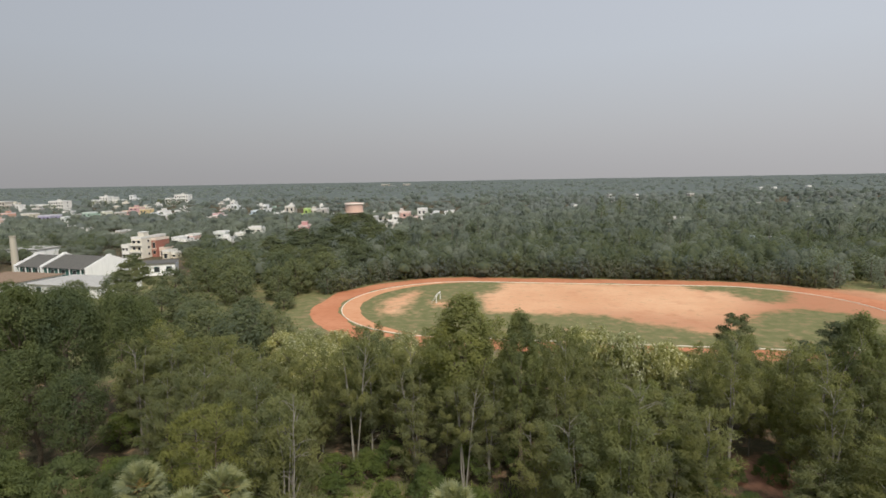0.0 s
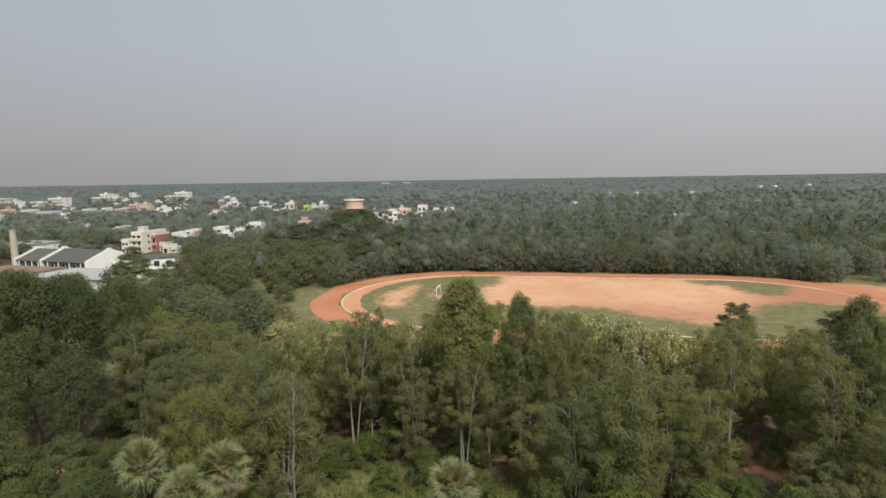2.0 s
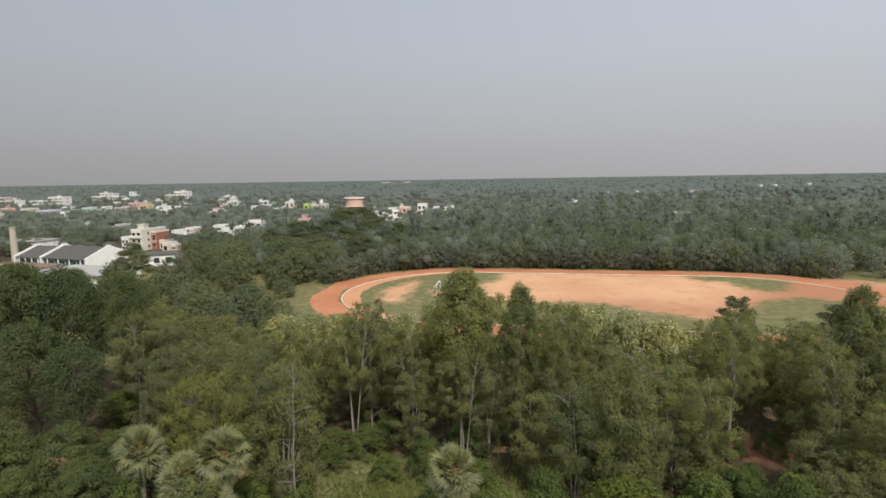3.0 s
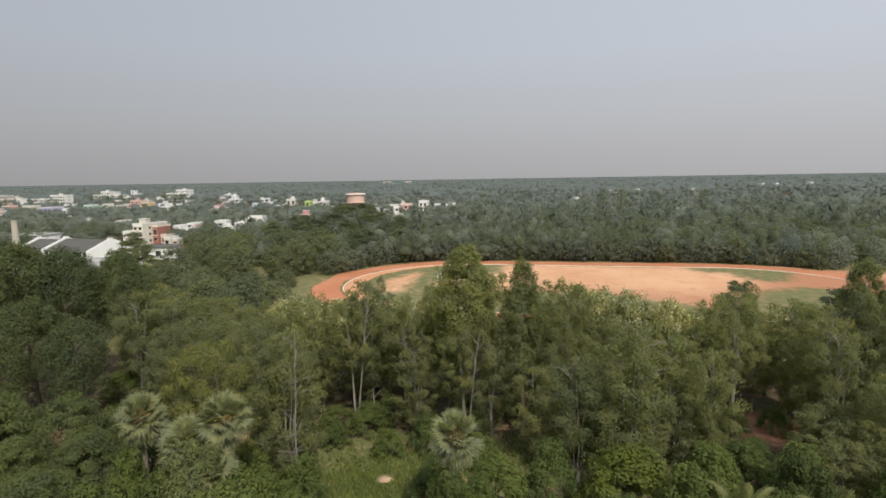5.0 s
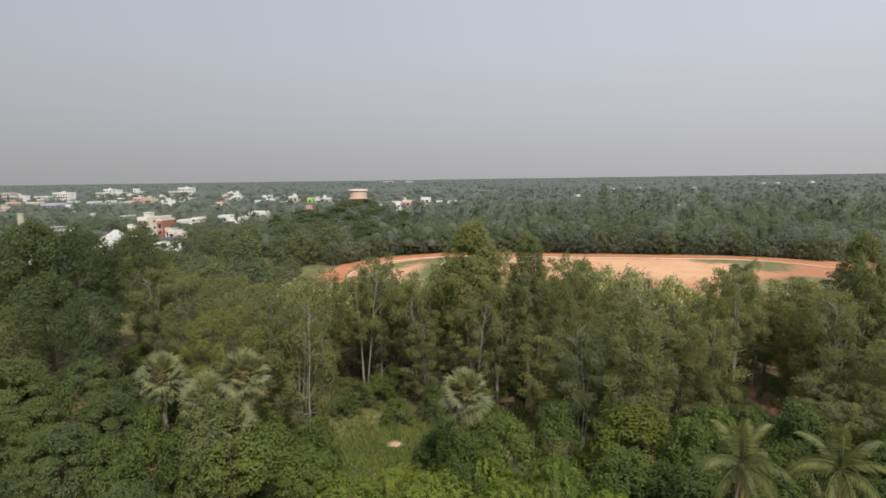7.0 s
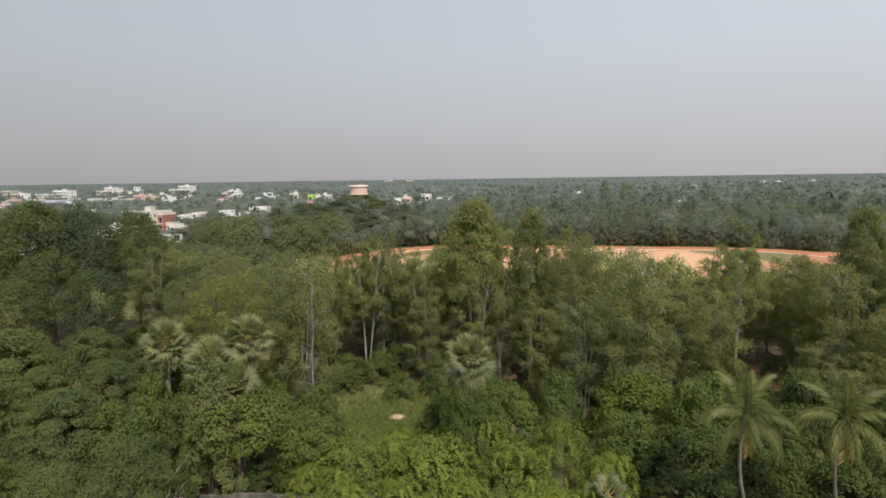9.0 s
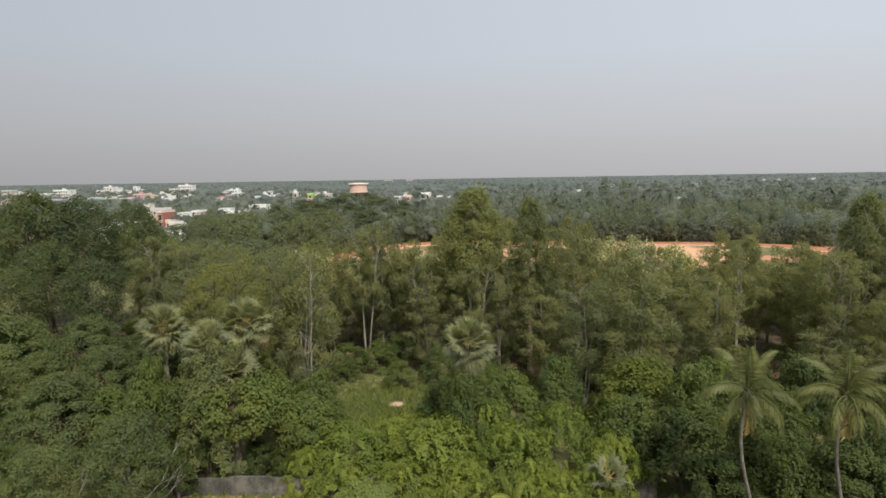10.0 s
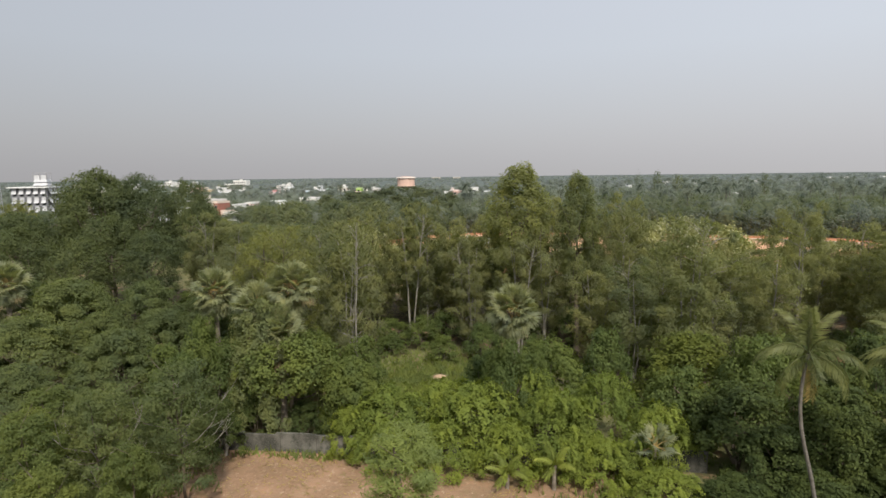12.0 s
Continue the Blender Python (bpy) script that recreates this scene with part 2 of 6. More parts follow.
def stained_concrete():
    m, n, l, p = bare("old_concrete", 0.95, 0.15)
    big, mid, fine = noisy(n, l, 0.7, 4.0, "World"), noisy(n, l, 2.6, 5.0, "World", 0.7), noisy(n, l, 18.0, 3.0, "World")
    col = mixer(n, l, stretch(n, l, big, 0.38, 0.62), (0.062, 0.060, 0.050), (0.165, 0.155, 0.132))
    col = mixer(n, l, stretch(n, l, mid, 0.5, 0.68), col, (0.045, 0.05, 0.036))
    col = mixer(n, l, stretch(n, l, fine, 0.5, 0.8, 0.0, 0.5), col, (0.27, 0.255, 0.22))
    l.new(col, p.inputs["Base Color"])
    bumped(n, l, p, fine, 0.6, 0.02)
    return m


RAW_CONCRETE = stained_concrete()
CONCRETE = plaster_material("old_concrete", (0.175, 0.165, 0.145), 0.85)
WHITE = plaster_material("white_paint", (0.84, 0.83, 0.80), 0.25)
GREY_ROOF = plain_material("asbestos_roof", (0.105, 0.100, 0.090), 0.95, 0.0, 0.5)
PALE_ROOF = plain_material("sheet_roof", (0.40, 0.385, 0.36), 0.95, 0.0, 0.35)
BROWN_ROOF = plain_material("rusty_roof", (0.24, 0.165, 0.11), 0.85, 0.0, 0.4)
DARK = plain_material("dark_inside", (0.03, 0.035, 0.035), 0.9)
GREEN_WALL = plain_material("green_sheet", (0.05, 0.13, 0.11), 0.7)
STEEL = plain_material("galvanised_steel", (0.45, 0.46, 0.47), 0.5, 0.5)
GLASS = glass_material()
STALK = plain_material("palm_stalk", (0.42, 0.31, 0.12), 0.5)
TANK_BLACK = plain_material("tank_plastic", (0.03, 0.03, 0.032), 0.5)
PAINT = {}


def paint(colour, stain=0.3):
    if colour not in PAINT:
        PAINT[colour] = plaster_material("wall_paint", colour, stain)
    return PAINT[colour]


# ---- mesh tools ----
def quads(name, verts, faces, material):
    """A mesh from an (n, 3) array of points and an (m, 4) array of quads, or (m, 3) of triangles."""
    verts, faces = np.asarray(verts, dtype=np.float32), np.asarray(faces, dtype=np.int32)
    me = bpy.data.meshes.new(name)
    me.vertices.add(len(verts))
    me.vertices.foreach_set("co", verts.ravel())
    me.loops.add(faces.size)
    me.loops.foreach_set("vertex_index", faces.ravel())
    me.polygons.add(len(faces))
    me.polygons.foreach_set("loop_start", np.arange(0, faces.size, faces.shape[1], dtype=np.int32))
    me.update(calc_edges=True)
    me.validate()
    me.materials.append(material)
    return me


def part(name, data, material, parent, label=""):
    """Links a mesh, or a bmesh, as one object under a thing or a part."""
    if isinstance(data, bmesh.types.BMesh):
        me = bpy.data.meshes.new(name)
        data.to_mesh(me)
        data.free()
        data = me
    if material is not None and not data.materials:
        data.materials.append(material)
    ob = new(name, data)
    ob.parent = parent
    if label:
        tagged(ob, label)
    return ob


def box(bm, x0, x1, y0, y1, z0, z1, bevel=0.0):
    m = Matrix.LocRotScale(((x0 + x1) / 2, (y0 + y1) / 2, (z0 + z1) / 2), None, (abs(x1 - x0), abs(y1 - y0), abs(z1 - z0)))
    made = bmesh.ops.create_cube(bm, size=1.0, matrix=m)
    if bevel:
        edges = list({e for v in made["verts"] for e in v.link_edges})
        bmesh.ops.bevel(bm, geom=edges, offset=bevel, segments=1, affect="EDGES")
    return bm


def boxed(*dims, bevel=0.0):
    return box(bmesh.new(), *dims, bevel=bevel)


def tube_arrays(points, radii, sides=6):
    """Verts and quads of a tapered tube along points."""
    pts, vs = [np.array(p, float) for p in points], []
    for i, p in enumerate(pts):
        d = pts[min(i + 1, len(pts) - 1)] - pts[max(i - 1, 0)]
        d = d / (np.linalg.norm(d) + 1e-9)
        a = np.cross(d, (0.31, 0.95, 0.02) if abs(d[1]) < 0.9 else (1, 0, 0))
        a /= np.linalg.norm(a)
        b = np.cross(d, a)
        for k in range(sides):
            w = 2 * math.pi * k / sides
            vs.append(p + radii[i] * (math.cos(w) * a + math.sin(w) * b))
    fs = [(i * sides + k, i * sides + (k + 1) % sides, (i + 1) * sides + (k + 1) % sides, (i + 1) * sides + k)
          for i in range(len(pts) - 1) for k in range(sides)]
    return np.array(vs), np.array(fs)


def joined(pieces):
    vs, fs, at = [], [], 0
    for v, f in pieces:
        vs.append(v)
        fs.append(f + at)
        at += len(v)
    return np.concatenate(vs), np.concatenate(fs)


def unit(a):
    return a / (np.linalg.norm(a, axis=-1, keepdims=True) + 1e-9)


def blades(rng, places, outward, length, width, droop=0.0, spread=0.9):
    """A leaf at each place: a pointed three-cornered blade that faces roughly outward and hangs by droop."""
    k = len(places)
    nrm = unit(outward + rng.normal(0, spread, (k, 3)) * 0.36 + np.array((0, 0, 0.4)))
    way = unit(np.cross(nrm, rng.normal(0, 1, (k, 3))))
    way = unit(way + np.array((0, 0, -droop)))
    side = unit(np.cross(way, nrm))
    ln = (length * rng.uniform(0.6, 1.35, (k, 1)))
    wd = (width * rng.uniform(0.6, 1.35, (k, 1)))
    foot, tip = places - way * ln * 0.4, places + way * ln * 0.6
    vs = np.stack((foot + side * wd * 0.5, tip, foot - side * wd * 0.5), 1).reshape(-1, 3)
    return vs, np.arange(3 * k).reshape(-1, 3)


def clump(rng, centre, size, k, length, width, droop, shell=0.45, top=0.25, crown=None, spread=0.9):
    """k leaves spread through the outer part of an ellipsoid, thinner underneath. crown: middle and half-size of the whole head, from which the leaves turn outward."""
    k, length, width = int(k * 1.55), length * 0.84, width * 0.84
    d = unit(rng.normal(0, 1, (k, 3)) + np.array((0, 0, top)))
    r = rng.uniform(shell ** 3, 1.0, (k, 1)) ** (1 / 3) * rng.uniform(0.86, 1.16, (k, 1))
    wob = 1 + 0.16 * np.sin(d[:, :1] * 5 + centre[0]) + 0.14 * np.sin(d[:, 1:2] * 6 + centre[1])
    at = np.asarray(centre) + d * r * wob * np.asarray(size)
    if crown is not None:
        d = unit(0.8 * d + 0.6 * unit((at - np.asarray(crown[0])) / np.asarray(crown[1])))
    return blades(rng, at, d, length, width, droop, spread)


# ---- plants: each function builds one thing of unit place, its foot at the origin ----
def limb_paths(rng, h, lean, forks, fork_at, reach, rise):
    """A trunk and its limbs, as (points, radii) pairs without thickness; also the limb ends."""
    trunk = [(0, 0, -0.3)]
    for i in range(1, 6):
        s = i / 5
        trunk.append((lean[0] * s * s * h + rng.normal(0, 0.008) * h, lean[1] * s * s * h + rng.normal(0, 0.008) * h, s * h * fork_at[1]))
    ends, limbs = [], []
    for k in range(forks):
        s = rng.uniform(fork_at[0], fork_at[1]) / fork_at[1]
        i = min(4, int(s * 5))
        a = np.array(trunk[i]) + (np.array(trunk[i + 1]) - np.array(trunk[i])) * (s * 5 - i if s * 5 - i <= 1 else 1)
        w = 2 * math.pi * (k + rng.uniform(-0.3, 0.3)) / forks
        rr = reach * rng.uniform(0.6, 1.05)
        top = a + np.array((math.cos(w) * rr, math.sin(w) * rr, rise * h * rng.uniform(0.5, 1.0)))
        midp = a + (top - a) * 0.5 + np.array((0, 0, -0.04 * h)) + rng.normal(0, 0.03 * h, 3)
        limbs.append([a, midp, top])
        ends.append(top)
    return trunk, limbs, ends


def wood(trunk, limbs, r0):
    n = len(trunk)
    pieces = [tube_arrays(trunk, [r0 * (1.25 if i == 0 else 1.0 - 0.62 * i / (n - 1)) for i in range(n)], 7)]
    for pts in limbs:
        pieces.append(tube_arrays(pts, [r0 * 0.36, r0 * 0.22, r0 * 0.07], 5))
    return joined(pieces)


def tree_thing(name, seed, label, category, bark, leaf, trunk_mesh, crown_mesh):
    root = tagged(new(name), label, category)
    part("trunk", quads("trunk", *trunk_mesh, BARK[bark]), None, root)
    part("crown", quads("crown", *crown_mesh, LEAF[leaf]), None, root)
    return root


def tufted(rng, stems, h, r, low, tufts, count, leaf_size, swell=0.5, size=(0.15, 0.25), tall=(0.8, 1.4)):
    """Boughs along stems, each ending in a hanging tuft of leaves; gaps between the tufts show the stems."""
    boughs, pieces = [], []
    for i in range(tufts):
        g = (i + rng.uniform(0.2, 0.8)) / tufts
        s = low + (0.97 - low) * g ** 0.85
        stem = stems[i % len(stems)]
        ss = min(s * 1.02, 1.0) * (len(stem) - 1)
        k = min(int(ss), len(stem) - 2)
        a = np.array(stem[k]) + (np.array(stem[k + 1]) - np.array(stem[k])) * (ss - k)
        wide = math.sin(math.pi * (0.2 + 0.56 * ((s - low) / (1 - low)) ** (0.9 + swell * 0.4)))
        w, reach = i * 2.39996 + rng.uniform(-0.6, 0.6), r * wide * rng.uniform(0.35, 0.92)
        tip = a + np.array((math.cos(w) * reach, math.sin(w) * reach, h * (rng.uniform(0.04, 0.09) - 0.09 * (reach / r) ** 2)))
        if i % 3 == 0:
            boughs.append(tube_arrays([a - np.array((0, 0, 0.04 * h)), (a + tip) / 2, tip], [0.032, 0.02, 0.006], 4))
        q = r * rng.uniform(*size)
        c = tip + np.array((0, 0, -q * 0.7))
        pieces.append(clump(rng, c, (q, q, q * rng.uniform(*tall)), count // tufts, *leaf_size, droop=1.0, shell=0.4, top=0.7, crown=((0, 0, h * 0.5), (r, r, h * 0.55)), spread=0.4))
    return boughs, pieces


def gum_tree(seed, leaf="gum", bark="pale", h=15.0, r=3.0, low=0.16, count=7600, leaf_size=(0.35, 0.1), label="", name="gum_tree", stems=2, tufts=78, swell=0.7, size=(0.17, 0.28)):
    """A slim upright tree: pale stems that part low down, with hanging tufts of narrow leaves up to a pointed top."""
    rng = np.random.default_rng(seed)
    lines, tubes = [], []
    for k in range(stems):
        w, out = 2 * math.pi * k / stems + rng.uniform(-0.5, 0.5), r * (rng.uniform(0.18, 0.42) if stems > 1 else 0.08)
        top = np.array((math.cos(w) * out, math.sin(w) * out, h * (0.95 if k == 0 else rng.uniform(0.74, 0.9))))
        foot = np.array((math.cos(w) * 0.1, math.sin(w) * 0.1, -0.3))
        line = [foot + (top - foot) * s + (rng.normal(0, 0.05, 3) * r * 0.8 if 0 < s < 1 else 0) for s in (0, 0.25, 0.5, 0.75, 1.0)]
        lines.append(line)
        tubes.append(tube_arrays(line, [0.115, 0.085, 0.065, 0.04, 0.012], 6))
    boughs, pieces = tufted(rng, lines, h, r, low, tufts, count, leaf_size, swell, size)
    return tree_thing(name, seed, label or "slender pale-stemmed gum tree with drooping olive-green foliage", "tree", bark, leaf, joined(tubes + boughs), joined(pieces))


def open_gum(seed, h=15.0, r=3.0, stems=3, low=0.45, count=7000, label=""):
    """A gum whose pale stems part near the ground and show bare up to a high, thin crown."""
    rng = np.random.default_rng(seed)
    lines, tubes = [], []
    for k in range(stems):
        w = 2 * math.pi * k / stems + rng.uniform(-0.5, 0.5)
        out = r * rng.uniform(0.35, 0.6)
        top = np.array((math.cos(w) * out, math.sin(w) * out * 0.6, h * rng.uniform(0.82, 0.95)))
        foot = np.array((math.cos(w) * 0.12, math.sin(w) * 0.12, -0.3))
        line = [foot + (top - foot) * s + (rng.normal(0, 0.14, 3) if 0 < s < 1 else 0) for s in (0, 0.25, 0.5, 0.75, 1.0)]
        lines.append(line)
        tubes.append(tube_arrays(line, [0.10, 0.085, 0.07, 0.05, 0.015], 7))
    boughs, pieces = tufted(rng, lines, h, r, low, 54, count, (0.34, 0.09), 0.2, (0.14, 0.24))
    return tree_thing("gum_tree", seed, label or "gum tree with bare forked pale stems and a thin high crown", "tree", "pale", "gum", joined(tubes + boughs), joined(pieces))


def broad_tree(seed, leaf="dark", bark="brown", h=14.0, r=5.0, low=0.22, clumps=34, count=10000, leaf_size=(0.40, 0.23), flat=1.0, label="", name="broadleaf_tree", heads=(0.2, 0.36)):
    """A round-headed tree: leafy clumps over a dome, with gaps and shade between them."""
    rng = np.random.default_rng(seed)
    trunk, limbs, ends = limb_paths(rng, h, rng.normal(0, 0.03, 2), 9, (0.25, 0.62), r * 0.72, 0.24)
    pieces, k = [], count // clumps
    mid, half = (low + 1) / 2 * h, (1 - low) / 2 * h
    for i in range(clumps):
        g = (i + 0.5) / clumps
        up = 1 - 1.72 * g
        w = i * 2.39996 + rng.uniform(-0.4, 0.4)
        q = math.sqrt(max(0.05, 1 - up * up)) * rng.uniform(0.66, 0.98)
        c = np.array((math.cos(w) * q * r * 0.8, math.sin(w) * q * r * 0.8, mid + up * half * rng.uniform(0.70, 0.82)))
        a = r * rng.uniform(*heads)
        pieces.append(clump(rng, c, (a, a, a * 0.72 * flat), k, *leaf_size, droop=0.25, shell=0.5, crown=((0, 0, mid - 0.2 * half), (r, r, half))))
    return tree_thing(name, seed, label or "dark green broadleaf tree with a dense rounded crown", "tree", bark, leaf, wood(trunk, limbs, 0.16 + 0.01 * h), joined(pieces))


def layered_tree(seed, leaf="feather", h=9.0, r=5.0, count=12000, label="", name="rain_tree", tiers=30, leaf_size=(0.30, 0.15), spray=(0.2, 0.36), thick=0.36):
    """A spreading tree with feathery foliage in flat overlapping sprays."""
    rng = np.random.default_rng(seed)
    trunk, limbs, ends = limb_paths(rng, h, rng.normal(0, 0.04, 2), 9, (0.15, 0.5), r * 0.85, 0.34)
    pieces, k = [], count // tiers
    for i in range(tiers):
        q, w = math.sqrt((i + 0.5) / tiers), i * 2.39996 + rng.uniform(-0.3, 0.3)
        z = h * (0.93 - 0.52 * q ** 2.2) * rng.uniform(0.84, 1.03)
        a = r * rng.uniform(*spray)
        pieces.append(clump(rng, (math.cos(w) * q * r * 0.86, math.sin(w) * q * r * 0.86, z), (a, a, a * thick), k, *leaf_size, droop=0.2, shell=0.2, top=0.5, crown=((0, 0, h * 0.3), (r, r, h * 0.6))))
    return tree_thing(name, seed, label or "spreading rain tree with feathery layered dull green foliage", "tree", "brown", leaf, wood(trunk, limbs, 0.2), joined(pieces))


def shrub(seed, leaf="bush", h=5.0, r=2.5, count=4000, clumps=34, leaf_size=(0.27, 0.17), label="", name="bush"):
    """A bush leafy to the ground, of many rounded heads."""
    rng = np.random.default_rng(seed)
    stems = [[(rng.normal(0, 0.2), rng.normal(0, 0.2), -0.2), (rng.normal(0, 0.3 * r), rng.normal(0, 0.2 * r), h * 0.3), (rng.normal(0, 0.3 * r), rng.normal(0, 0.3 * r), h * 0.55)] for _ in range(3)]
    pieces, k = [], count // clumps
    for i in range(clumps):
        q, w = math.sqrt((i + 0.4) / clumps), i * 2.39996 + rng.uniform(-0.5, 0.5)
        z = h * (0.86 - 0.78 * q ** 2.6) * rng.uniform(0.8, 1.05)
        a = r * rng.uniform(0.15, 0.27)
        pieces.append(clump(rng, (math.cos(w) * q * r * 0.88, math.sin(w) * q * r * 0.88, max(z, a * 0.5)), (a, a, a * 0.85), k, *leaf_size, droop=0.3, shell=0.55, top=0.4, crown=((0, 0, h * 0.2), (r, r, h * 0.7))))
    root = tagged(new(name), label or "leafy green bush with rounded heads", "bush")
    for s in stems:
        part("stem", quads("stem", *tube_arrays(s, [0.09, 0.06, 0.02], 5), BARK["brown"]), None, root)
    part("crown", quads("crown", *joined(pieces), LEAF[leaf]), None, root)
    return root


def creeper_heap(seed, leaf="vine", h=4.5, r=3.2, count=10500, label="", name="creeper_mound"):
    """A thicket smothered in creeper: humps with trailing runners."""
    rng = np.random.default_rng(seed)
    pieces, n = [], 64
    for i in range(n):
        q, w = math.sqrt((i + 0.3) / n), i * 2.39996 + rng.uniform(-0.5, 0.5)
        z = h * (0.88 - 0.8 * q ** 2.0) * rng.uniform(0.84, 1.06)
        a = r * rng.uniform(0.13, 0.24)
        pieces.append(clump(rng, (math.cos(w) * q * r, math.sin(w) * q * r, max(z, 0.3)), (a, a, a * 0.75), int(count * 0.85) // n, 0.17, 0.12, 0.4, shell=0.5, top=0.7, crown=((0, 0, 0), (r, r, h))))
    for i in range(26):
        w, q = rng.uniform(0, 2 * math.pi), rng.uniform(0.2, 1.0)
        foot = np.array((math.cos(w) * q * r, math.sin(w) * q * r, h * (1.0 - 0.72 * q * q)))
        s = np.linspace(0, 1, 9)[:, None]
        run = foot + s * np.array((math.cos(w) * 0.6, math.sin(w) * 0.6, 0.45)) + s * s * np.array((0, 0, -0.9))
        pieces.append(blades(rng, np.repeat(run, 4, 0) + rng.normal(0, 0.07, (36, 3)), np.tile((math.cos(w), math.sin(w), 0.6), (36, 1)), 0.2, 0.15, 0.3))
    root = tagged(new(name), label or "bright green mound of bushes smothered in creeper", "creeper")
    part("foliage", quads("foliage", *joined(pieces), LEAF[leaf]), None, root)
    return root


def needle_tree(seed, leaf="needle", h=8.0, r=2.0, count=6500, leaf_size=(0.20, 0.075), label="", name="feathery_tree", bare_sticks=0):
    """A small thin tree with airy drooping sprays; bare_sticks leafless pale branches stand out of it."""
    rng = np.random.default_rng(seed)
    trunk, limbs, ends = limb_paths(rng, h, rng.normal(0, 0.04, 2), 11, (0.2, 0.9), r * 0.8, 0.16)
    sticks = []
    for _ in range(bare_sticks):
        w = rng.uniform(0, 2 * math.pi)
        a = np.array((0, 0, h * rng.uniform(0.3, 0.6)))
        b = a + np.array((math.cos(w) * r * 0.6, math.sin(w) * r * 0.6, h * 0.12))
        c = b + np.array((math.cos(w + 0.9) * r * 0.3, math.sin(w + 0.9) * r * 0.3, h * rng.uniform(0.04, 0.12)))
        sticks.append(tube_arrays([a, b, c], [0.03, 0.022, 0.01], 4))
        for _ in range(3):
            e = c + rng.normal(0, 0.5, 3) + np.array((0, 0, 0.5))
            sticks.append(tube_arrays([b + (c - b) * rng.uniform(0.2, 0.9), (c + e) / 2, e], [0.016, 0.012, 0.006], 3))
    pieces, n = [], 64
    for i in range(n):
        s = (i + 0.5) / n
        w = i * 2.39996
        q = r * (0.25 + 0.75 * math.sin(math.pi * (0.25 + 0.68 * s))) * rng.uniform(0.45, 1.0)
        a = r * rng.uniform(0.15, 0.27)
        pieces.append(clump(rng, (math.cos(w) * q * 0.8, math.sin(w) * q * 0.8, h * (0.2 + 0.76 * s)), (a, a, a * 0.6), count // n, *leaf_size, 0.5, shell=0.3, top=0.6, crown=((0, 0, h * 0.5), (r, r, h * 0.5))))
    root = tagged(new(name), label or "airy small tree with thin feathery grey-green sprays", "tree")
    part("trunk", quads("trunk", *wood(trunk, limbs, 0.08), BARK["brown"]), None, root)
    if sticks:
        part("deadwood", quads("deadwood", *joined(sticks), BARK["pale"]), None, root, "leafless pale branches")
    part("crown", quads("crown", *joined(pieces), LEAF[leaf]), None, root)
    return root


def fan_leaf(rng, leaf, size=1.15, stalk=1.25):
    """One fan of a palmyra: a stalk and a disc of stiff fingers, joined near the middle and split towards their drooping tips. It grows along +x."""
    pieces = [tube_arrays([(0, 0, 0), (stalk * 0.55, 0, 0.06), (stalk, 0, 0)], [0.045, 0.032, 0.024], 4)]
    stalk_faces, n = len(pieces[0][1]), 24
    for i in range(n):
        w = radians(-135 + 270 * i / (n - 1)) + rng.normal(0, 0.03)
        d, s = np.array((math.cos(w), math.sin(w), 0)), np.array((-math.sin(w), math.cos(w), 0))
        ln = size * (0.84 + 0.16 * math.cos(w)) * rng.uniform(0.86, 1.08)
        base, z = np.array((stalk, 0, 0.0)), 0.05 * size if i % 2 else -0.03 * size
        mid, knee = base + d * ln * 0.45, base + d * ln * 0.78 + np.array((0, 0, -0.03 * size))
        tip = base + d * ln + np.array((0, 0, -size * rng.uniform(0.08, 0.3)))
        vs = np.array([base, mid + s * 0.062 * size + (0, 0, z), knee + s * 0.026 * size, tip, knee - s * 0.026 * size, mid - s * 0.062 * size - (0, 0, z)])
        pieces.append((vs, np.array([[0, 1, 2, 5], [5, 2, 3, 4]])))
    me = quads("frond", *joined(pieces), LEAF[leaf])
    me.materials.append(STALK)
    for p in list(me.polygons)[:stalk_faces]:
        p.material_index = 1
    return me


def bare_tree(seed, h=15.0, label=""):
    """A dead tree: a leaning stem that forks and forks again into thin grey branches."""
    rng = np.random.default_rng(seed)
    pieces, stack = [], [(np.array((0, 0, -0.3)), np.array((0.08, 0.02, 1.0)), h * 0.45, 0.13, 0)]
    while stack:
        a, d, ln, r, level = stack.pop()
        b = a + d * ln * 0.5 + rng.normal(0, 0.03 * ln, 3)
        c = b + unit(d + rng.normal(0, 0.15, 3)) * ln * 0.5
        pieces.append(tube_arrays([a, b, c], [r, r * 0.8, r * 0.6], 5))
        if level < 3:
            for _ in range(3):
                nd = unit(d + rng.normal(0, 0.42, 3) + np.array((0, 0, 0.12)))
                stack.append((c if rng.random() < 0.7 else b, nd, ln * rng.uniform(0.42, 0.7), r * 0.55, level + 1))
    root = tagged(new("bare_tree"), label or "leafless grey tree with thin forking branches", "tree")
    part("branchwork", quads("branchwork", *joined(pieces), BARK["pale"]), None, root)
    return root


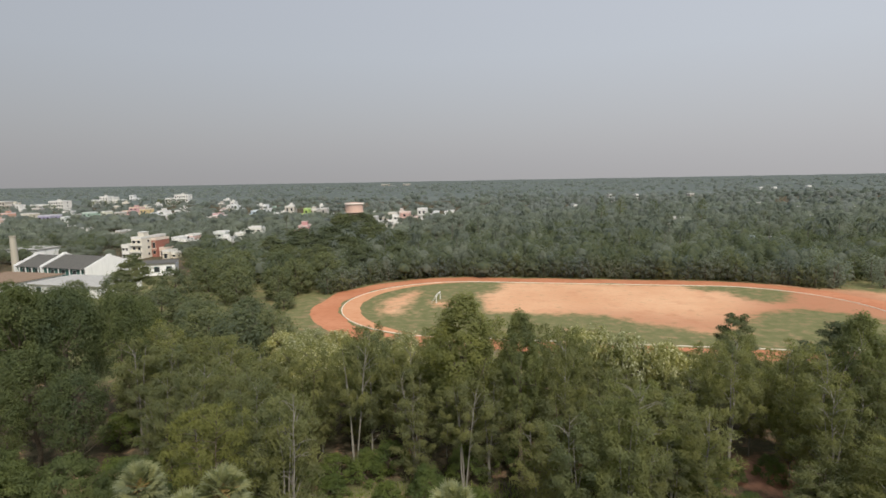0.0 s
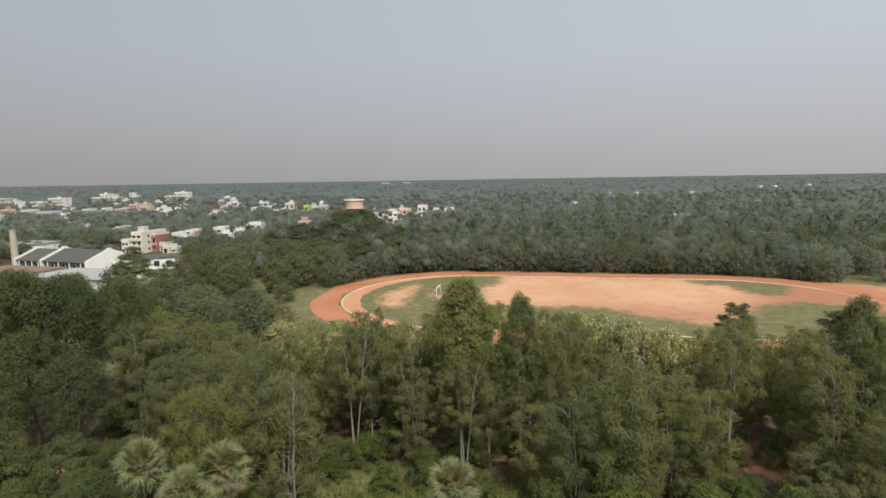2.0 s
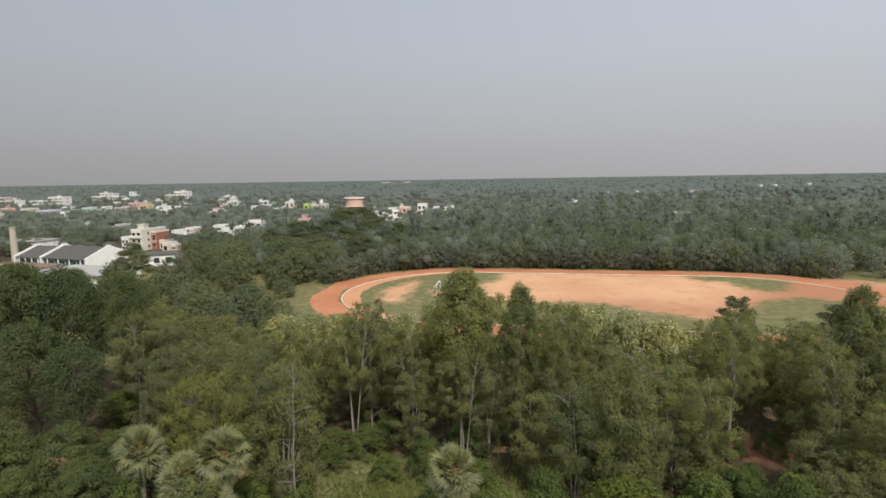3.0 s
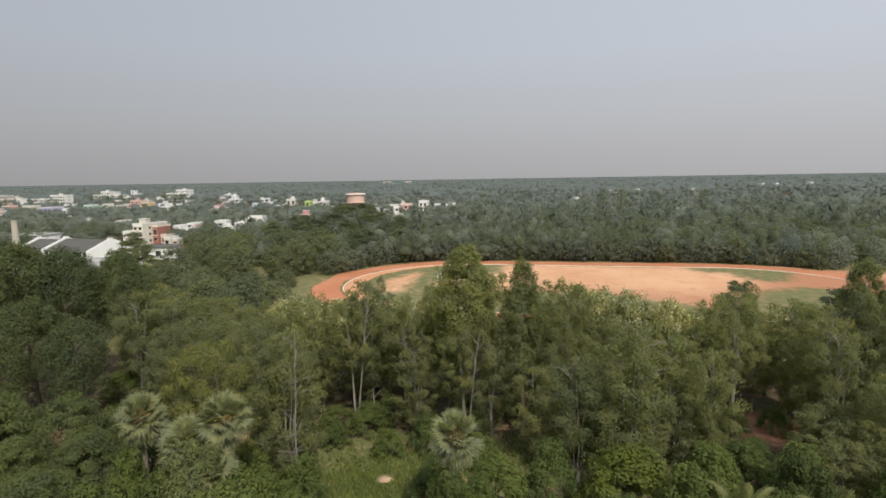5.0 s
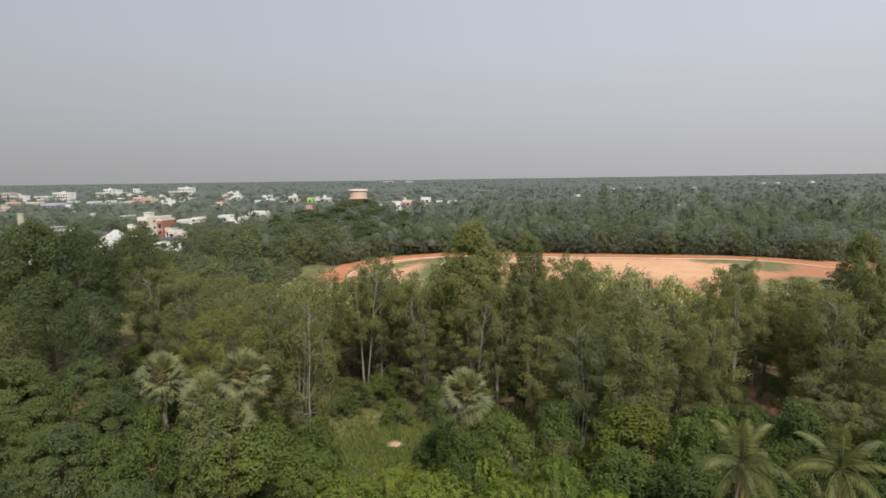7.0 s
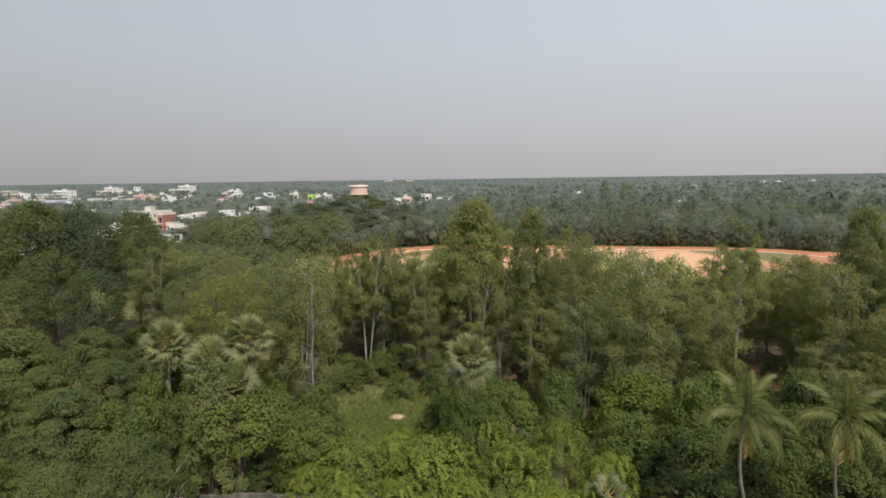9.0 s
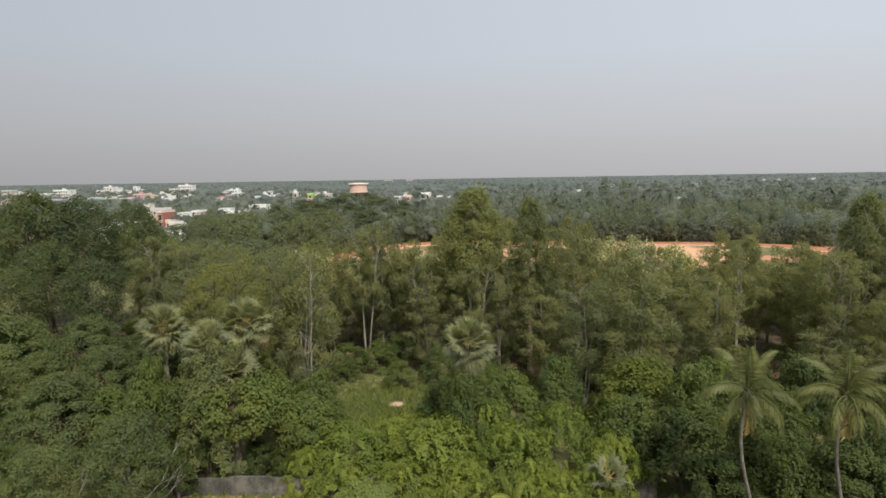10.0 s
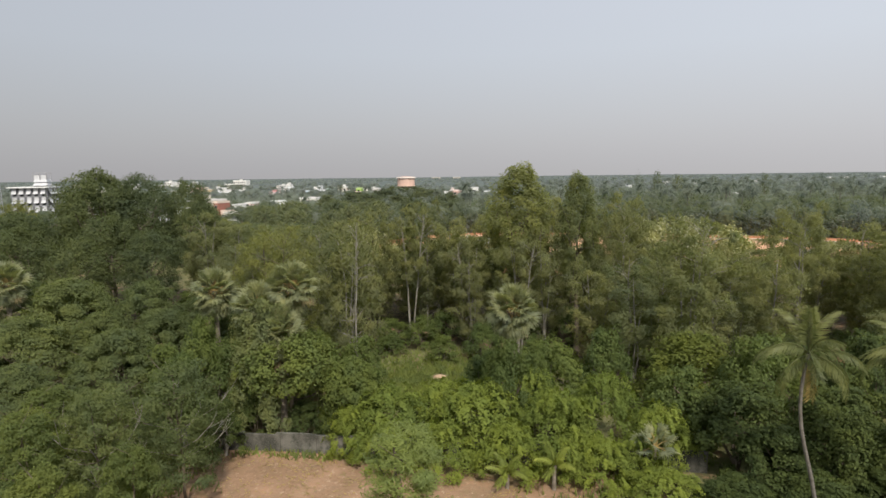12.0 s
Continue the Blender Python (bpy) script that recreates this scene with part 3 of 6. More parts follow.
def dying_tree(seed, h=13.5):
    """A thin grey stem with bare side branches that bend and split."""
    rng = np.random.default_rng(seed)
    stem = [np.array((0.35 * math.sin(2.2 * s) + 0.1 * math.sin(9 * s), 0.1 * math.cos(7 * s), h * s - 0.2)) for s in np.linspace(0, 1, 8)]
    pieces = [tube_arrays(stem, [0.12, 0.1, 0.09, 0.075, 0.06, 0.045, 0.03, 0.012], 6)]
    for i in range(13):
        s = rng.uniform(0.35, 0.95) * 7
        k = min(6, int(s))
        a = stem[k] + (stem[k + 1] - stem[k]) * (s - k)
        w, ln = i * 2.4 + rng.uniform(-0.4, 0.4), rng.uniform(1.0, 2.3) * (1.25 - s / 9)
        b = a + np.array((math.cos(w) * ln, math.sin(w) * ln, ln * rng.uniform(0.0, 0.5)))
        pieces.append(tube_arrays([a, (a + b) / 2 + rng.normal(0, 0.1, 3), b], [0.035, 0.025, 0.01], 4))
        for _ in range(3):
            e = b + rng.normal(0, 0.4, 3) + np.array((0, 0, 0.15))
            pieces.append(tube_arrays([a + (b - a) * rng.uniform(0.4, 0.95), (b + e) / 2, e], [0.016, 0.012, 0.005], 3))
    root = tagged(new("bare_tree"), "thin grey dying tree with bare side branches", "tree")
    part("branchwork", quads("branchwork", *joined(pieces), BARK["pale"]), None, root)
    return root


def fan_palm(seed, h=11.0, fronds=78, dead=3, label=""):
    """A palmyra: straight rough trunk, a ball of stiff fans, dry ones hanging below."""
    rng = np.random.default_rng(seed)
    root = tagged(new("palmyra_palm"), label or "palmyra palm with a round head of stiff grey-green fans", "palm")
    top = h - 2.0
    pts = [(0, 0, -0.3), (0.06, 0.02, top * 0.3), (0.0, 0.1, top * 0.7), (0.05, 0.05, top + 0.2)]
    pieces = [tube_arrays(pts, [0.3, 0.22, 0.19, 0.21], 9)]
    for i in range(26):
        w, z = i * 2.4, top - 1.6 + 1.5 * i / 26
        d = np.array((math.cos(w), math.sin(w), 0))
        pieces.append(tube_arrays([d * 0.15 + (0, 0, z), d * 0.34 + (0, 0, z + 0.22), d * 0.5 + (0, 0, z + 0.5)], [0.07, 0.05, 0.03], 4))
    part("trunk", quads("trunk", *joined(pieces), BARK["palm"]), None, root)
    green, straw = [fan_leaf(rng, "palmyra", 1.0, 1.2) for _ in range(3)], fan_leaf(rng, "dry_fan", 0.95, 1.2)
    for i in range(fronds):
        g = (i + 0.5) / fronds
        lift = 88 - 168 * g ** 0.92 + rng.uniform(-10, 10)
        ob = part("frond", green[i % 3], None, root)
        ob.matrix_basis = pose(0.05, 0.05, top + 0.15 - 0.25 * g) @ pose(0, 0, 0, 0, 0, i * 137.5 + rng.uniform(-12, 12)) @ pose(0, 0, 0, 0, -lift, 0) @ pose(0, 0, 0, rng.uniform(-50, 50), 0, 0) @ Matrix.Scale(rng.uniform(0.9, 1.06), 4)
    for i in range(dead):
        ob = part("frond", straw, None, root, "dry brown frond")
        ob.matrix_basis = pose(0.05, 0.05, top - 0.25 - 0.9 * (i % 3) / 2) @ pose(0, 0, 0, 0, 0, i * 360 / dead + rng.uniform(-15, 15)) @ pose(0, 0, 0, 0, rng.uniform(20, 66), 0) @ pose(0, 0, 0, rng.uniform(-40, 40), 0, 0)
    return root


def feather_frond(rng, leaf, length=3.6, sag=1.0, pairs=36, wide=0.6, thin=0.034):
    """One coconut frond along +x: an arched rib with hanging leaflets on both sides."""
    s = np.linspace(0, 1, 11)
    turn = np.radians(14 - 88 * sag * s ** 1.25)
    step = np.stack((np.cos(turn), 0 * s, np.sin(turn)), 1) * length / 10
    line = np.concatenate((np.zeros((1, 3)), np.cumsum(step[:-1], 0)))
    pieces = [tube_arrays(line, list(0.045 * (1 - 0.88 * s)), 4)]
    for i in range(pairs):
        t = 0.12 + 0.86 * (i + 0.5) / pairs
        p = np.array([np.interp(t, s, line[:, a]) for a in range(3)])
        d = np.array([np.interp(min(1, t + 0.03), s, line[:, a]) for a in range(3)]) - p
        d /= np.linalg.norm(d) + 1e-9
        ln = wide * (0.55 + 0.6 * math.sin(math.pi * (0.2 + 0.75 * t)))
        for side in (-1, 1):
            out = np.array((0, side, 0)) * 0.75 + d * 0.55 + np.array((0, 0, -0.75 * rng.uniform(0.6, 1.4)))
            out /= np.linalg.norm(out)
            w = d * thin * rng.uniform(0.8, 1.2)
            tip = p + out * ln * rng.uniform(0.85, 1.1) + np.array((0, 0, -0.22 * ln))
            mid = p + out * ln * 0.5
            pieces.append((np.array([p, mid + w, tip, mid - w]), np.array([[0, 1, 2, 3]])))
    return quads("frond", *joined(pieces), LEAF[leaf]) if leaf else joined(pieces)


def coconut_palm(seed, h=11.5, bend=(0.8, 0.0), fronds=14, label=""):
    rng = np.random.default_rng(seed)
    root = tagged(new("coconut_palm"), label or "coconut palm with arching yellow-green fronds and curved grey trunk", "palm")
    top = h - 1.5
    pts = [(bend[0] * (1 - (1 - s) ** 2) + 0.26 * math.sin(6.5 * s), bend[1] * s, -0.3 + (top + 0.3) * s) for s in np.linspace(0, 1, 12)]
    part("trunk", quads("trunk", *tube_arrays(pts, [0.17] + [0.105 - 0.003 * i for i in range(10)] + [0.09], 9), BARK["coco"]), None, root)
    live = [feather_frond(rng, "coco", ln, sg) for ln, sg in ((2.7, 0.95), (3.0, 1.4), (3.1, 1.5), (2.3, 0.35))]
    dry = feather_frond(rng, "straw", 2.6, 0.8)
    for i in range(fronds):
        g = (i + 0.5) / fronds
        mesh = live[0] if g < 0.3 else live[1] if g < 0.65 else live[2]
        lift = 76 - 96 * g ** 0.8 + rng.uniform(-14, 14)
        ob = part("frond", mesh, None, root)
        ob.matrix_basis = pose(pts[-1][0], pts[-1][1], top - 0.1 * g) @ pose(0, 0, 0, 0, 0, i * 137.5 + rng.uniform(-10, 10)) @ pose(0, 0, 0, 0, -lift, 0) @ pose(0, 0, 0, rng.uniform(-22, 22), 0, 0)
    for i in range(2):
        ob = part("frond", live[3], None, root)
        ob.matrix_basis = pose(pts[-1][0], pts[-1][1], top) @ pose(0, 0, 0, 0, 0, 60 + 170 * i) @ pose(0, 0, 0, 0, -84, 0)
    for i in range(1):
        ob = part("frond", dry, None, root, "dry brown frond")
        ob.matrix_basis = pose(pts[-1][0], pts[-1][1], top - 0.2) @ pose(0, 0, 0, 0, 0, 40 + i * 125) @ pose(0, 0, 0, 0, 62, 0)
    bm = bmesh.new()
    for i in range(7):
        w = i * 0.9
        bmesh.ops.create_icosphere(bm, subdivisions=1, radius=0.13, matrix=pose(pts[-1][0] + 0.26 * math.cos(w), pts[-1][1] + 0.26 * math.sin(w), top - 0.32 - 0.05 * (i % 3)))
    part("coconuts", bm, LEAF["yellow"], root, "green coconuts in a bunch")
    return root


def set_out(proto, x, y, h0, h, r0, r, turn, label=""):
    """A copy of a plant, scaled from its own height and reach to h and r."""
    ob = copy_thing(proto, Matrix.LocRotScale((x, y, 0), Euler((0, 0, radians(turn))), (r / r0, r / r0, h / h0)))
    if label:
        tagged(ob, label)
    return ob


# ---- ground ----
TRACK_AT, TRACK_TURN, HALF, RAD = (35.1, 139.2), -9.27, 34.2, 31.5


def inside(px, py, ring):
    """Whether each point lies in the polygon."""
    hit = np.zeros(px.shape, bool)
    for (x0, y0), (x1, y1) in zip(ring, ring[1:] + ring[:1]):
        cross = ((y0 > py) != (y1 > py)) & (px < (x1 - x0) * (py - y0) / (y1 - y0 + 1e-12) + x0)
        hit ^= cross
    return hit


def oval_gap(px, py):
    """Distance from the running track's kerb, outside positive."""
    c, s = math.cos(radians(TRACK_TURN)), math.sin(radians(TRACK_TURN))
    u = (px - TRACK_AT[0]) * c + (py - TRACK_AT[1]) * s
    v = -(px - TRACK_AT[0]) * s + (py - TRACK_AT[1]) * c
    du = np.maximum(np.abs(u) - HALF, 0)
    return np.sqrt(du * du + v * v) - RAD


def build_ground():
    xs = np.concatenate((-np.geomspace(4900, 150, 14), np.arange(-140, -60, 4.0), np.arange(-60, 130, 1.5), np.arange(130, 200, 5.0), np.geomspace(210, 4900, 14)))
    ys = np.concatenate((-np.geomspace(600, 12, 7), np.arange(-8, 14, 3.0), np.arange(14, 190, 1.5), np.arange(191, 260, 6.0), np.geomspace(270, 4950, 16)))
    gx, gy = np.meshgrid(xs, ys)
    px, py = gx.ravel(), gy.ravel()
    wob = np.array([(noise.noise((x * 0.09, y * 0.09, 1.0)), noise.noise((x * 0.09, y * 0.09, 7.0)), noise.noise((x * 0.33, y * 0.33, 3.0))) for x, y in zip(px, py)])
    qx, qy = px + 4.0 * wob[:, 0] + 1.4 * wob[:, 2], py + 4.0 * wob[:, 1] + 1.4 * wob[:, 2]
    gap = oval_gap(px, py)
    sand = inside(qx, qy, [(15, 178), (8, 152), (7, 136), (16, 134), (34, 130), (51, 114), (62, 123), (82, 137), (94, 122), (104, 124), (108, 140), (98, 158), (70, 172)])
    sand &= ~inside(qx, qy, [(66, 166), (74, 156), (76, 143), (84, 146), (92, 154), (80, 165)])
    sx, sy = px + 1.3 * wob[:, 2], py + 2.0 * wob[:, 2]
    sand |= inside(sx, sy, [(-20.5, 136), (-15.5, 134), (-13.5, 142), (-12.5, 152), (-10.5, 161), (-14, 162), (-16, 156), (-19, 150), (-22, 148), (-18, 145)])
    sand |= inside(sx, sy, [(-7.5, 143), (-1, 140), (0, 148), (-5, 149)])
    sand |= inside(sx, sy, [(-14.5, 133), (-11.5, 132.5), (-11.5, 135.5), (-14.5, 135.5)])
    sand |= inside(qx, qy, [(84, 164), (98, 158), (104, 138), (126, 136), (128, 150), (106, 158), (92, 166)])
    sand &= (gap < -0.4) | (px > 90)
    soil = inside(qx, qy, [(-22, 33), (-21, 24), (-24, 10), (10, 10), (8, 31), (0, 30.5), (-8, 33)]) | inside(qx, qy, [(28, 54.5), (34, 54), (38.5, 63), (30, 64)])
    soil |= inside(qx, qy, [(5, 61), (17, 60.5), (18, 64.5), (5, 65)])
    soil |= (gap > 5) & (gap < 9.5) & (wob[:, 2] > 0.1) | inside(qx, qy, [(-46, 57), (-36, 56), (-34, 62), (-45, 65)])
    litter = inside(qx, qy, [(-75, 52), (-24, 46), (-18, 58), (0, 56), (10, 46), (60, 40), (75, 80), (40, 92), (-30, 84), (-80, 90)])
    litter = np.where((py > 196) | (px < -130) | (px > 128), 1.0, litter)
    hummock = 0.12 * wob[:, 2] + 0.25 * np.maximum(0, wob[:, 0])
    flat = np.clip((np.abs(gap) - 12) / 10, 0, 1) * (gap > 0) * np.clip(np.hypot(px + 6, py - 29) / 12 - 0.6, 0, 1)
    z = hummock * flat - 0.12 * flat
    me = bpy.data.meshes.new("ground")
    nx, ny = len(xs), len(ys)
    idx = np.arange(nx * ny).reshape(ny, nx)
    faces = np.stack((idx[:-1, :-1], idx[:-1, 1:], idx[1:, 1:], idx[1:, :-1]), -1).reshape(-1, 4)
    me = quads("ground", np.stack((px, py, z), 1), faces, EARTH)
    cover = np.zeros((len(px), 4), np.float32)
    rusty = inside(qx, qy, [(56, 118), (112, 116), (114, 156), (88, 164), (72, 140)]) | inside(qx, qy, [(26, 132), (51, 114), (60, 122), (46, 130), (34, 136)]) | inside(px, py, [(18, 46), (46, 46), (46, 74), (18, 74)])
    for k, mask in enumerate((sand, soil, litter, rusty)):
        grid = np.pad(np.asarray(mask, float).reshape(ny, nx), 1, mode="edge")
        soft = (grid[:-2, 1:-1] + grid[2:, 1:-1] + grid[1:-1, :-2] + grid[1:-1, 2:] + 2 * grid[1:-1, 1:-1]) / 6
        for _ in range((3, 1, 3, 26)[k]):
            grid = np.pad(soft, 1, mode="edge")
            soft = (grid[:-2, 1:-1] + grid[2:, 1:-1] + grid[1:-1, :-2] + grid[1:-1, 2:] + 2 * grid[1:-1, 1:-1]) / 6
        cover[:, k] = soft.ravel()
    me.attributes.new("cover", "FLOAT_COLOR", "POINT").data.foreach_set("color", cover.ravel())
    tagged(new("ground", me), "flat earth with grass, leaf litter and bare reddish sand", "ground", kind="structure")


build_ground()


def oval_band(name, r_in, r_out, z0, z1, material, label, ragged=0.0, category="track"):
    """A band that follows the running track's kerb; a raised one has side faces."""
    n, rng = 220, np.random.default_rng(5)
    prof = [(r_in, z0), (r_in, z1), (r_out, z1), (r_out, z0)] if z1 - z0 > 0.03 else [(r_in, z1), ((r_in + r_out) / 2, z1), (r_out, z1)]
    total = 4 * HALF + 2 * math.pi * RAD
    vs = []
    for i in range(n):
        s = total * i / n
        if s < 2 * HALF:
            p, nn = (-HALF + s, -1.0), (0.0, -1.0)
            base = (p[0], 0)
        elif s < 2 * HALF + math.pi * RAD:
            w = -math.pi / 2 + (s - 2 * HALF) / RAD
            base, nn = (HALF, 0), (math.cos(w), math.sin(w))
        elif s < 4 * HALF + math.pi * RAD:
            base, nn = (HALF - (s - 2 * HALF - math.pi * RAD), 0), (0.0, 1.0)
        else:
            w = math.pi / 2 + (s - 4 * HALF - math.pi * RAD) / RAD
            base, nn = (-HALF, 0), (math.cos(w), math.sin(w))
        for k, (r, z) in enumerate(prof):
            rag = ragged * noise.noise((s * 0.11, k * 9.0, 0)) + 0.5 * ragged * noise.noise((s * 0.4, k * 5.0, 3)) if k in (0, len(prof) - 1) else 0
            vs.append((base[0] + nn[0] * (RAD + r + rag), base[1] + nn[1] * (RAD + r + rag), z))
    m = len(prof)
    fs = [(i * m + k, i * m + k + 1, ((i + 1) % n) * m + k + 1, ((i + 1) % n) * m + k) for i in range(n) for k in range(m - 1)]
    ob = new(name, quads(name, np.array(vs), np.array(fs), material))
    ob.matrix_basis = pose(*TRACK_AT, 0, 0, 0, TRACK_TURN)
    return tagged(ob, label, category, kind="structure")


oval_band("running_track", 0.75, 7.6, 0, 0.025, CLAY, "red clay running track with worn ragged edges", 1.3)


def inner_lane():
    """The worn sandy lane inside the kerb of the west bend, tapering out along both straights."""
    n, vs = 64, []
    for i in range(n + 1):
        w = math.pi * (0.50 + 1.06 * i / n)
        fade = math.sin(math.pi * min(1, i / n / 0.9) ** 1.25) ** 0.7 if i < 0.9 * n else 0.0
        wide = 0.25 + 4.3 * fade + 0.5 * noise.noise((i * 0.3, 0, 2)) * fade
        base = (-HALF, 0)
        for q in (0.13, 0.13 + wide / 2, 0.13 + wide):
            vs.append((base[0] + math.cos(w) * (RAD - q), base[1] + math.sin(w) * (RAD - q), 0.026))
    fs = [(i * 3 + k, i * 3 + k + 1, i * 3 + k + 4, i * 3 + k + 3) for i in range(n) for k in range(2)]
    ob = new("inner_lane", quads("inner_lane", np.array(vs), np.array(fs), PINK_CLAY))
    ob.matrix_basis = pose(*TRACK_AT, 0, 0, 0, TRACK_TURN)
    tagged(ob, "pale pink sandy inner lane of the running track", "track", kind="structure")


inner_lane()
oval_band("track_kerb", -0.11, 0.11, 0, 0.11, LIME, "low whitewashed kerb along the running track", 0.0, "kerb")


def football_goal(x, y, turn):
    root = tagged(new("football_goal"), "white metal football goal frame on the sandy patch", "goal")
    root.matrix_basis = pose(x, y, 0, 0, 0, turn)
    for sx in (-2.5, 2.5):
        part("post", quads("post", *tube_arrays([(sx, 0, -0.1), (sx, 0, 1.0), (sx, 0, 2.1)], [0.08] * 3, 8), WHITE), None, root)
        part("back_stay", quads("back_stay", *tube_arrays([(sx, 0, 2.0), (sx, 0.7, 1.0), (sx, 1.3, 0.0)], [0.04] * 3, 6), WHITE), None, root)
    part("crossbar", quads("crossbar", *tube_arrays([(-2.57, 0, 2.1), (0, 0, 2.1), (2.57, 0, 2.1)], [0.08] * 3, 8), WHITE), None, root)


football_goal(-5.4, 148.6, 80)


# ---- compound wall beside the near clearing ----
def compound_wall(x0, x1, y, h):
    root = tagged(new("compound_wall"), "weathered grey concrete compound wall half hidden by creeper", "wall", kind="structure")
    root.matrix_basis = pose(0, y, 0)
    k = 0
    x = x0
    while x < x1 - 0.1:
        w = 2.6
        dz = -0.08 * (k % 3)
        part("panel", boxed(x + 0.16, x + w - 0.16, -0.08, 0.08, -0.2, h + dz, bevel=0.012), RAW_CONCRETE, root)
        part("coping", boxed(x + 0.14, x + w - 0.14, -0.1, 0.1, h + dz + 0.003, h + dz + 0.06, bevel=0.015), RAW_CONCRETE, root)
        part("pillar", boxed(x - 0.15, x + 0.15, -0.11, 0.11, -0.2, h + 0.03, bevel=0.02), RAW_CONCRETE, root)
        x += w
        k += 1


compound_wall(-24.0, 12.4, 32.5, 1.32)


# ---- buildings ----
def house(x, y, w, d, h, colour, storeys=2, turn=0.0, label="", roof_room=True, trim=None, tank=True, columns=None, seed=0, name="house", kind_word="house"):
    """A flat-roofed plastered house of two stepped blocks, each with parapet, floor bands, windows with frame and pane and sunshades; stair room and water tank on top. Its front faces -y."""
    rng = random.Random(seed * 7 + int(abs(x)) + int(y))
    h = h - 1.9 if roof_room else h          # the height given is that of the stair room
    trim = trim or tuple(0.45 * c + 0.42 for c in colour)
    root = tagged(new(name), label, kind_word)
    root.matrix_basis = pose(x, y, 0, 0, 0, turn)
    m, tm = paint(colour), paint(trim)

    def block(x0, x1, y0, y1, top, floors, wall_paint, open_sides):
        part("wall", boxed(x0, x1, y0, y1, -0.3, top - 0.9, bevel=0.03), wall_paint, root)
        par = bmesh.new()
        for p, q in ((y0 - 0.1, y0 + 0.12), (y1 - 0.12, y1 + 0.1)):
            box(par, x0 - 0.1, x1 + 0.1, p, q, top - 0.9, top)
        for p, q in ((x0 - 0.1, x0 + 0.12), (x1 - 0.12, x1 + 0.1)):
            box(par, p, q, y0 + 0.125, y1 - 0.125, top - 0.9, top)
        part("parapet", par, tm, root)
        part("roof", boxed(x0 + 0.13, x1 - 0.13, y0 + 0.13, y1 - 0.13, top - 0.895, top - 0.7), CONCRETE, root)
        fl = (top - 0.9) / floors
        n = columns or max(1, int((x1 - x0) / 3.2))
        deep = rng.random() < 0.45          # an open, shaded balcony across the front
        for f in range(floors):
            z = f * fl
            if f:
                part("floor_band", boxed(x0 - 0.06, x1 + 0.06, y0 - (1.1 if deep else 0.06), y0 - 0.003, z - 0.12, z + 0.12), tm, root)
                if deep:
                    part("balcony_rail", boxed(x0, x1, y0 - 1.1, y0 - 1.0, z + 0.123, z + 0.95), wall_paint, root)
            part("sunshade", boxed(x0 + 0.2, x1 - 0.2, y0 - 0.55, y0 - 0.005, z + fl * 0.78, z + fl * 0.78 + 0.09), tm, root)
            for k in range(n):
                cx, ww = x0 + (x1 - x0) * (k + 0.5) / n, min(1.5, (x1 - x0) / n * 0.5)
                z0, z1 = z + fl * (0.34 if rng.random() < 0.6 else 0.06), z + fl * 0.75
                win = part("window", boxed(cx - ww / 2 - 0.08, cx + ww / 2 + 0.08, y0 - 0.05, y0 - 0.004, z0 - 0.08, z1), tm, root)
                part("pane", boxed(cx - ww / 2, cx + ww / 2, y0 - 0.075, y0 - 0.052, z0, z1 - 0.08), GLASS, win)
            for side in open_sides:
                cy, edge = (y0 + y1) / 2, x0 if side < 0 else x1
                p, q = sorted((edge + side * 0.004, edge + side * 0.05))
                win = part("window", boxed(p, q, cy - 0.65, cy + 0.65, z + fl * 0.32, z + fl * 0.76), tm, root)
                p, q = sorted((edge + side * 0.052, edge + side * 0.07))
                part("pane", boxed(p, q, cy - 0.55, cy + 0.55, z + fl * 0.36, z + fl * 0.73), GLASS, win)

    side = -1 if rng.random() < 0.5 else 1
    share = rng.uniform(0.42, 0.62)
    x_cut = side * (w / 2 - w * share)
    main, wing = sorted((x_cut, side * w / 2)), sorted((-side * w / 2, x_cut - side * 0.004))
    low = max(1, storeys - 1)
    low_h = h * (low / storeys if storeys > 1 else 0.8) + rng.uniform(-0.2, 0.5)
    block(*main, 0, d, h, storeys, m, (side,))
    block(*wing, rng.choice((-2.0, 1.6)), d - 0.7, low_h, low, m if rng.random() < 0.75 else tm, (-side,))
    mx = (main[0] + main[1]) / 2
    if roof_room:
        rw = min(1.5, (main[1] - main[0]) * 0.35)
        part("stair_room", boxed(mx - rw, mx + rw, d * 0.35, d * 0.35 + 3.2, h - 0.7, h + 1.7, bevel=0.03), m, root)
        part("stair_roof", boxed(mx - rw - 0.25, mx + rw + 0.25, d * 0.35 - 0.3, d * 0.35 + 3.5, h + 1.703, h + 1.85), tm, root)
    if tank:
        tx, tz = (wing[0] + wing[1]) / 2, low_h
        bm = bmesh.new()
        bmesh.ops.create_cone(bm, segments=12, radius1=0.6, radius2=0.6, depth=1.2, cap_ends=True, matrix=pose(tx, d * 0.6, tz - 0.1))
        bmesh.ops.create_cone(bm, segments=12, radius1=0.6, radius2=0.25, depth=0.25, cap_ends=True, matrix=pose(tx, d * 0.6, tz + 0.62))
        part("roof_tank", bm, TANK_BLACK if rng.random() < 0.6 else WHITE, root, "plastic water tank on the roof")
    return root


